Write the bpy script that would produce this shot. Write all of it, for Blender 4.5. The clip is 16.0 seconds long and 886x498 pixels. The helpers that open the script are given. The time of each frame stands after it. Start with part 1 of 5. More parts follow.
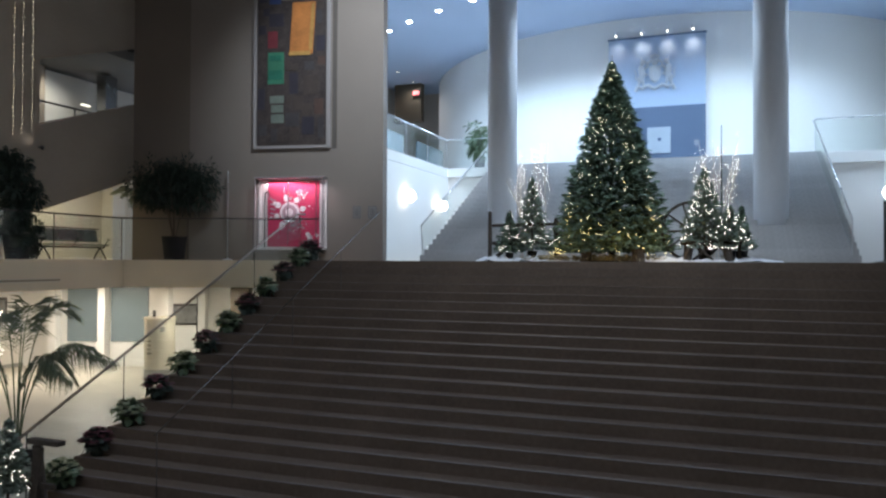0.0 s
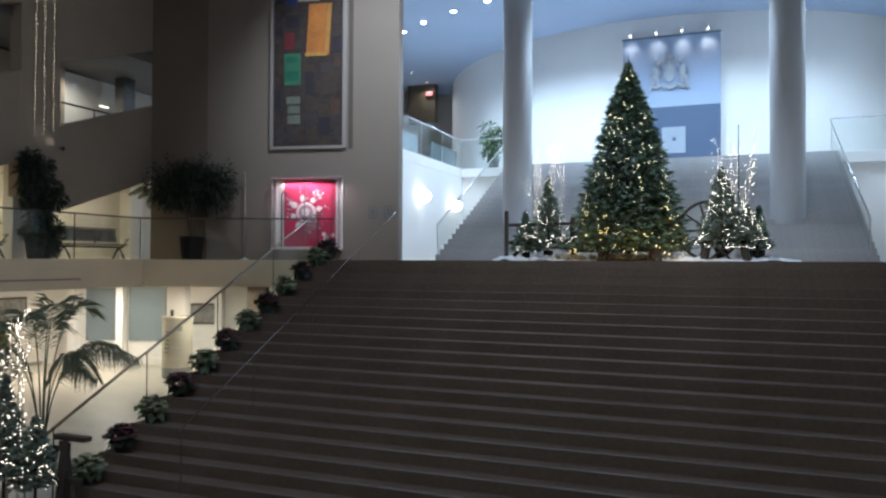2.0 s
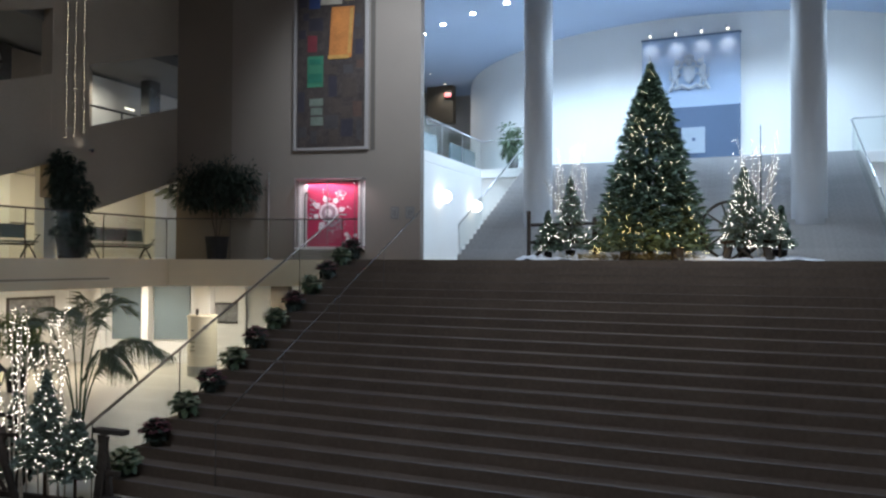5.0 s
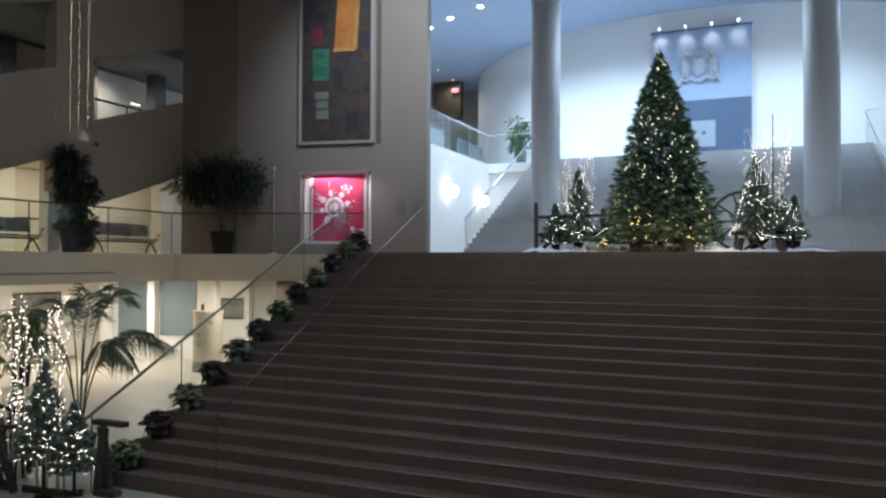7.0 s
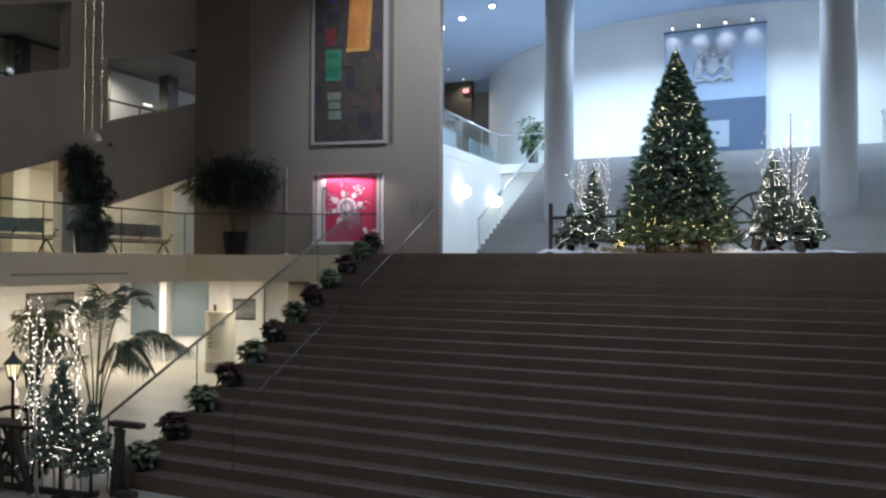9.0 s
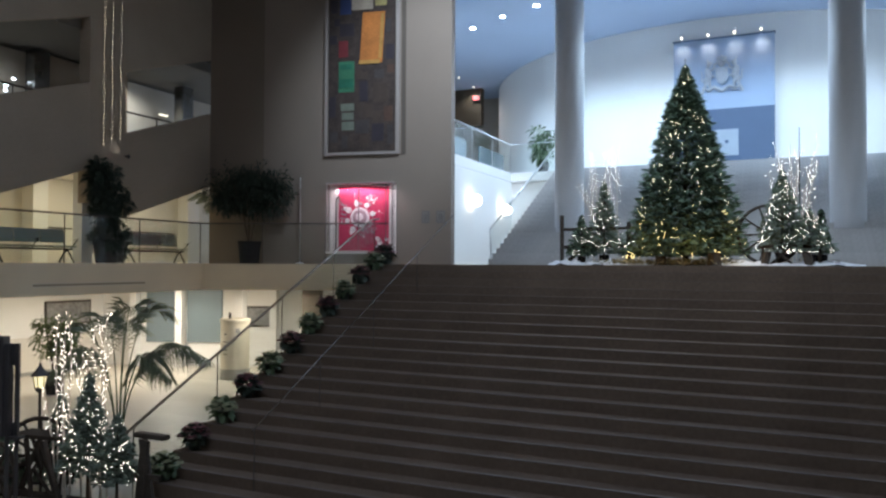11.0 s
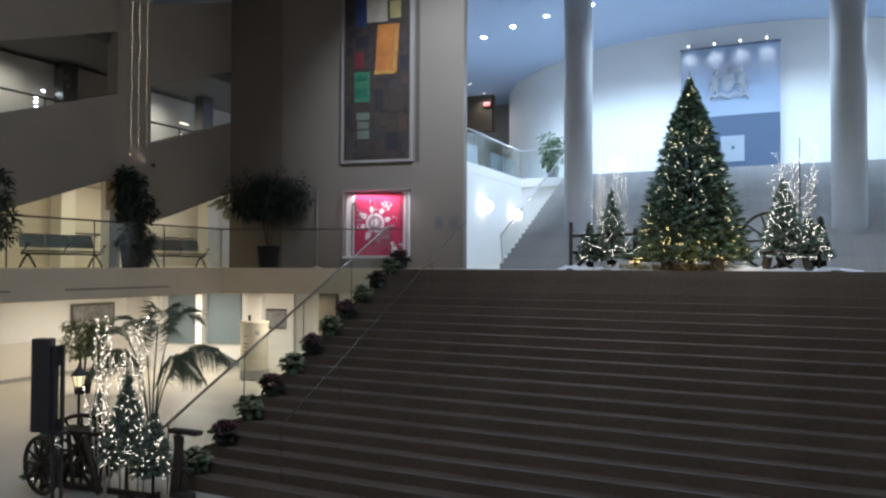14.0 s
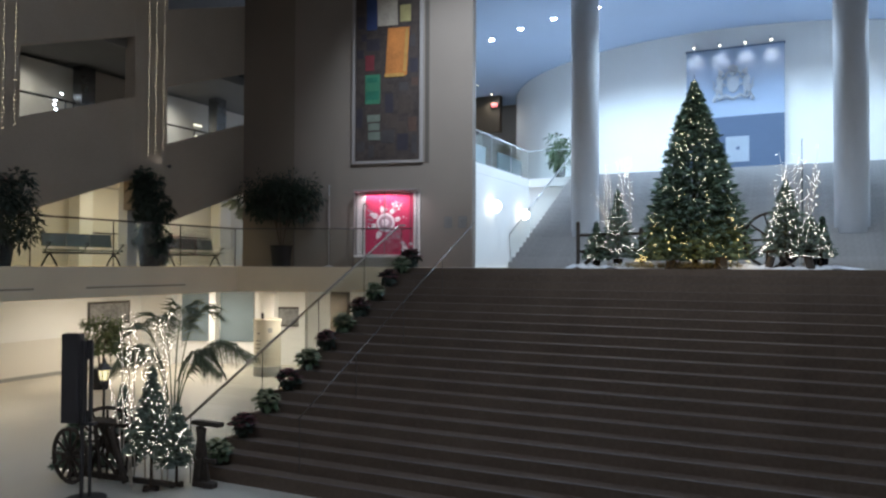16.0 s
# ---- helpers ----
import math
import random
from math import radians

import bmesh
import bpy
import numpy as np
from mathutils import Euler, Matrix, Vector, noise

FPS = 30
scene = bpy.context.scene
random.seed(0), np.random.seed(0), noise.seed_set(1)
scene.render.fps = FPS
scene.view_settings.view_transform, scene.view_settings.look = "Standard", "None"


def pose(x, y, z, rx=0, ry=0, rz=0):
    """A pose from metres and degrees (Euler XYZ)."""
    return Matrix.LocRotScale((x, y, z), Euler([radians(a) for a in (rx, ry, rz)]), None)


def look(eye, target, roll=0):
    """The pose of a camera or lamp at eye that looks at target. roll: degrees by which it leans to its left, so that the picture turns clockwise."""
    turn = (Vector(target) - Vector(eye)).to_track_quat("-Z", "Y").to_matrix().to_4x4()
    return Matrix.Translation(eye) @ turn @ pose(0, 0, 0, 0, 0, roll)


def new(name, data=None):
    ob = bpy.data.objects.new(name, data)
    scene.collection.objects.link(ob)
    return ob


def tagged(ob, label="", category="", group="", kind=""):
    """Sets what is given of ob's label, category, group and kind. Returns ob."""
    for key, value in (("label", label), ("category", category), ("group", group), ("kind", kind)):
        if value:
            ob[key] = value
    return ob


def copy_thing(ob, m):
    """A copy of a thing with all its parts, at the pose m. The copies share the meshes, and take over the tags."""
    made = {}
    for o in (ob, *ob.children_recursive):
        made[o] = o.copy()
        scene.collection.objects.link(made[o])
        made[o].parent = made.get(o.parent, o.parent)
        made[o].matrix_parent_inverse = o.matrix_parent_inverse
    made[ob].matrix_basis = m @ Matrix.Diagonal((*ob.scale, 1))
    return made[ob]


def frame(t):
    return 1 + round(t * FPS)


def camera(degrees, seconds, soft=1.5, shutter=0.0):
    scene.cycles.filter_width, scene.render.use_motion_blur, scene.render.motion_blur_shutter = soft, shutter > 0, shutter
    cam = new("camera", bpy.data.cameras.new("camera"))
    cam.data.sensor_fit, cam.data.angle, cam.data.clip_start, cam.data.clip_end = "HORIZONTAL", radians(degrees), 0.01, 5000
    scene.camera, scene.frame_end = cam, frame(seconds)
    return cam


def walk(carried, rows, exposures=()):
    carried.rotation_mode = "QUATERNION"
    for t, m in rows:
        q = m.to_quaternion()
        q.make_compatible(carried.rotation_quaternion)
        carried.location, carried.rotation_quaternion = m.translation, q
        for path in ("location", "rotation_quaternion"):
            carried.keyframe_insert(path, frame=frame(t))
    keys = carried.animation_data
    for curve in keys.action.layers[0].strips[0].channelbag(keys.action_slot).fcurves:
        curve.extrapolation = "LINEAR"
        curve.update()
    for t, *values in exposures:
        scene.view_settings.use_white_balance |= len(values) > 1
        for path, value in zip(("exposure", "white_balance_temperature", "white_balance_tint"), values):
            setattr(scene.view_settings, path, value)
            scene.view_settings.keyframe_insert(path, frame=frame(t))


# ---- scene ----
cam = camera(62.0, 16.0, 2.45)
# seconds, eye (x, y, z), yaw, pitch, roll
ROWS = [
    (0, 9.325, -15.257, 3.679, 20.48, 0.94, -0.24),
    (0.5, 9.331, -15.247, 3.659, 20.71, 0.94, -0.23),
    (1, 9.319, -15.263, 3.656, 20.95, 0.95, -0.24),
    (1.5, 9.278, -15.321, 3.656, 21.12, 0.97, -0.24),
    (2, 9.227, -15.394, 3.648, 21.31, 0.99, -0.25),
    (2.5, 9.176, -15.479, 3.635, 21.49, 1.03, -0.27),
    (3, 9.144, -15.565, 3.636, 21.70, 1.04, -0.28),
    (3.5, 9.119, -15.631, 3.632, 21.90, 1.07, -0.29),
    (4, 9.118, -15.689, 3.633, 22.08, 1.06, -0.29),
    (6.5, 9.112, -15.520, 3.508, 22.96, 1.06, -0.21),
    (7, 9.094, -15.427, 3.451, 23.14, 1.04, -0.19),
    (7.5, 9.060, -15.349, 3.411, 23.31, 1.02, -0.16),
    (8, 9.013, -15.340, 3.405, 23.44, 1.04, -0.19),
    (8.5, 8.973, -15.368, 3.424, 23.60, 1.04, -0.21),
    (9, 8.933, -15.414, 3.466, 23.75, 1.06, -0.24),
    (11.5, 8.955, -15.818, 3.730, 24.53, 1.22, -0.23),
    (12, 8.985, -15.907, 3.765, 24.69, 1.24, -0.22),
    (12.5, 9.006, -15.994, 3.781, 24.80, 1.30, -0.23),
    (13, 9.040, -16.102, 3.786, 24.92, 1.30, -0.25),
    (13.5, 9.101, -16.250, 3.777, 25.03, 1.30, -0.24),
    (14, 9.166, -16.409, 3.766, 25.15, 1.31, -0.21),
    (14.5, 9.244, -16.584, 3.771, 25.29, 1.30, -0.21),
    (15, 9.291, -16.743, 3.763, 25.42, 1.31, -0.19),
    (15.5, 9.327, -16.863, 3.746, 25.55, 1.29, -0.16),
    (16, 9.266, -16.862, 3.743, 25.62, 1.27, -0.21),
]
walk(cam, [(t, pose(x, y, z, 90 + pitch, roll, yaw)) for t, x, y, z, yaw, pitch, roll in ROWS], [(0, 0.25), (16, 0.25)])

# ---- light ----
world = bpy.data.worlds.new("world")
scene.world = world
world.use_nodes = True
# cool world colour, let in as fill through the added roof opening
world.node_tree.nodes["Background"].inputs[0].default_value = (0.67, 0.79, 1.0, 1)
world.node_tree.nodes["Background"].inputs[1].default_value = 1.45

COOL, WARM, NEUTRAL = (0.565, 0.77, 1.0), (1.0, 0.915, 0.775), (1.0, 0.95, 0.88)


def spot(name, eye, target, watts, colour, size=110, blend=0.9, radius=0.12):
    data = bpy.data.lights.new(name, "SPOT")
    data.energy, data.color, data.spot_size, data.spot_blend, data.shadow_soft_size = watts, colour, radians(size), blend, radius
    ob = new(name, data)
    ob.matrix_world = look(eye, target)
    return ob


def area(name, eye, target, watts, colour, sx, sy):
    data = bpy.data.lights.new(name, "AREA")
    data.shape, data.size, data.size_y, data.energy, data.color = "RECTANGLE", sx, sy, watts, colour
    ob = new(name, data)
    ob.matrix_world = look(eye, target)
    return ob


def point(name, eye, watts, colour, radius=0.1):
    data = bpy.data.lights.new(name, "POINT")
    data.energy, data.color, data.shadow_soft_size = watts, colour, radius
    ob = new(name, data)
    ob.location = eye
    return ob


# the plan: stairs climb along +y; lower floor z 0, landing z H
H, RISE, RUN = 3.68, 0.16, 0.3232
LOW_RISE, LOW_RUN = 0.165, 0.3335
SLOPE = RISE / RUN
DRUM, DRUM_R, CEIL = (6.8, 25.1), 12.0, 12.85
MEZZ = H + 22 * RISE
D21 = (math.cos(radians(21)), math.sin(radians(21)))


D11 = (math.cos(radians(11)), math.sin(radians(11)))


def on_wall(along, off=0.45):
    """A place along the picture wall, whose face has off 0.45."""
    return (-6.8 + along * D11[0] - off * D11[1], 2.65 + along * D11[1] + off * D11[0])


def in_hall(along, off):
    """A place in the lower hall; off: metres behind the gallery's edge."""
    return (-6.8 + along * D21[0] - off * D21[1], 1.8 + along * D21[1] + off * D21[0])


# ceiling lamps on an arc round the drum
LAMP_ANGLES = [-125.3, -120.5, -114.7, -109.2, -103.0, -96.5, -90.0, -83.5, -77.0, -70.8, -65.3, -59.5]
LAMPS = [(DRUM[0] + 16.85 * math.cos(radians(a)), DRUM[1] + 16.85 * math.sin(radians(a))) for a in LAMP_ANGLES]
for i in (1, 3, 4, 6, 8, 10):
    x, y = LAMPS[i]
    d = Vector((DRUM[0] - x, DRUM[1] - y)).normalized()
    spot("gallery_lamp", (x, y, CEIL - 0.14), (x + d.x * 0.3, y + d.y * 0.3, 7.3), 730, COOL, 146, 0.5)
for x in (5.77, 6.69, 7.59, 8.48):
    spot("panel_lamp", (x, 12.50, 12.04), (x, 12.93, 11.55), 18, NEUTRAL, 72, 1.0, 0.06)
for p in ((0.1, 6.95, 5.8), (0.1, 9.95, 5.7), (13.75, 9.2, 5.72), (13.75, 6.4, 5.8)):
    point("sconce_lamp", p, 1.5, COOL, 0.15)
# cool fill spots added below the roof rim, unseen, for picture wall and landing
spot("atrium_fill", (3.6, -1.6, 14.7), (-0.5, 4.1, 9.6), 3800, (0.74, 0.87, 1.0), 52, 1.0, 0.2)
spot("atrium_fill", (8.2, -2.6, 14.7), (7.2, 1.8, 4.0), 2900, (0.70, 0.85, 1.0), 66, 1.0, 0.4)
for x, y in ((-5.2, 17.3), (-5.3, 19.4)):
    spot("corridor_lamp", (x, y, CEIL - 0.14), (x, y, 7.3), 60, (0.95, 0.96, 0.95), 150, 0.8, 0.06)
# the golden strings low on the big tree
for p in ((6.2, 0.35, 4.15), (7.3, 0.2, 4.1), (8.2, 0.55, 4.2)):
    point("tree_light", p, 6, (1.0, 0.68, 0.22), 0.3)
# lower hall, under the gallery
for x, y, w in ((-8.6, -9.6, 42), (-9.4, -5.5, 42), (-10.6, 0.0, 64), (-9.4, 3.0, 95), (-5.3, 3.2, 72)):
    area("hall_lamp", (x, y, 2.8), (x, y, 0), w, WARM, 1.6, 0.6)
# gallery on the landing's level, and the one above
for x, y, w in ((-9.9, 3.1, 28), (-9.9, 0.2, 26), (-9.9, -4.4, 26), (-9.9, -9.0, 20)):
    area("gallery_lamp_warm", (x, y, 6.3), (x - 0.4, y, 3.6), w, (1.0, 0.915, 0.63), 1.2, 0.4)
for x, y, w in ((-10.3, 2.6, 70), (-10.3, -2.9, 55)):
    spot("upper_downlight", (x, y, 9.6), (x - 0.6, y, 6.8), w, (0.95, 0.95, 0.85), 165, 1.0)
spot("parapet_spot", (-7.68, -0.53, 6.76), (-7.85, -0.91, 6.90), 2.5, NEUTRAL, 60, 1.0, 0.03)
VX, VY = on_wall(4.3, 0.25)
area("vitrine_lamp", (VX, VY, 6.0), (VX, VY, 4.0), 25, (1.0, 0.84, 0.93), 1.7, 0.28)


# ---- materials ----
def material(name, colour, rough=0.6, metal=0.0, vary=0.12, grain=40.0, patch=1.5, bump=0.05, island=0.0, random_ob=0.0, coat=0.0, sheen=0.0, spec=0.5):
    """Base colour with grain and larger patches of wear, and a fine relief."""
    m = bpy.data.materials.new(name)
    m.use_nodes = True
    nt = m.node_tree
    b = nt.nodes["Principled BSDF"]
    b.inputs["Roughness"].default_value, b.inputs["Metallic"].default_value = rough, metal
    b.inputs["Specular IOR Level"].default_value = spec
    b.inputs["Coat Weight"].default_value, b.inputs["Sheen Weight"].default_value = coat, sheen
    co = nt.nodes.new("ShaderNodeTexCoord")
    fine, wide = nt.nodes.new("ShaderNodeTexNoise"), nt.nodes.new("ShaderNodeTexNoise")
    fine.inputs["Scale"].default_value, wide.inputs["Scale"].default_value = grain, patch
    fine.inputs["Detail"].default_value = wide.inputs["Detail"].default_value = 5
    nt.links.new(co.outputs["Object"], fine.inputs["Vector"])
    nt.links.new(co.outputs["Object"], wide.inputs["Vector"])
    add = nt.nodes.new("ShaderNodeMath")
    add.operation = "ADD"
    nt.links.new(fine.outputs["Fac"], add.inputs[0])
    nt.links.new(wide.outputs["Fac"], add.inputs[1])
    last = add.outputs[0]
    lo, hi = 0.6, 1.4
    if island or random_ob:
        src = nt.nodes.new("ShaderNodeNewGeometry").outputs["Random Per Island"] if island else nt.nodes.new("ShaderNodeObjectInfo").outputs["Random"]
        mul = nt.nodes.new("ShaderNodeMath")
        mul.operation = "MULTIPLY_ADD"
        mul.inputs[1].default_value = island or random_ob
        nt.links.new(src, mul.inputs[0])
        nt.links.new(last, mul.inputs[2])
        last, hi = mul.outputs[0], hi + (island or random_ob)
    rng = nt.nodes.new("ShaderNodeMapRange")
    rng.inputs["From Min"].default_value, rng.inputs["From Max"].default_value = lo, hi
    rng.inputs["To Min"].default_value, rng.inputs["To Max"].default_value = 1 - vary, 1 + vary
    nt.links.new(last, rng.inputs["Value"])
    mix = nt.nodes.new("ShaderNodeVectorMath")
    mix.operation = "SCALE"
    mix.inputs[0].default_value = colour
    nt.links.new(rng.outputs[0], mix.inputs["Scale"])
    nt.links.new(mix.outputs[0], b.inputs["Base Color"])
    if bump:
        bu = nt.nodes.new("ShaderNodeBump")
        bu.inputs["Strength"].default_value, bu.inputs["Distance"].default_value = bump * 4, 0.01
        nt.links.new(fine.outputs["Fac"], bu.inputs["Height"])
        nt.links.new(bu.outputs[0], b.inputs["Normal"])
    rr = nt.nodes.new("ShaderNodeMapRange")
    rr.inputs["To Min"].default_value, rr.inputs["To Max"].default_value = max(0.02, rough - 0.08), min(1, rough + 0.08)
    nt.links.new(wide.outputs["Fac"], rr.inputs["Value"])
    nt.links.new(rr.outputs[0], b.inputs["Roughness"])
    return m


def glow(name, colour, strength):
    m = bpy.data.materials.new(name)
    m.use_nodes = True
    b = m.node_tree.nodes["Principled BSDF"]
    b.inputs["Base Color"].default_value = (*colour, 1)
    b.inputs["Emission Color"].default_value = (*colour, 1)
    b.inputs["Emission Strength"].default_value = strength
    return m


def pane(name, tint, gloss=0.5):
    m = bpy.data.materials.new(name)
    m.use_nodes = True
    nt = m.node_tree
    out = nt.nodes["Material Output"]
    clear, shine, mixer, fr = (nt.nodes.new("ShaderNode" + k) for k in ("BsdfTransparent", "BsdfGlossy", "MixShader", "Fresnel"))
    clear.inputs[0].default_value = (*tint, 1)
    shine.inputs["Roughness"].default_value = 0.03
    scale = nt.nodes.new("ShaderNodeMath")
    scale.operation = "MULTIPLY"
    scale.inputs[1].default_value = gloss
    nt.links.new(fr.outputs[0], scale.inputs[0])
    nt.links.new(scale.outputs[0], mixer.inputs[0])
    nt.links.new(clear.outputs[0], mixer.inputs[1])
    nt.links.new(shine.outputs[0], mixer.inputs[2])
    nt.links.new(mixer.outputs[0], out.inputs[0])
    return m


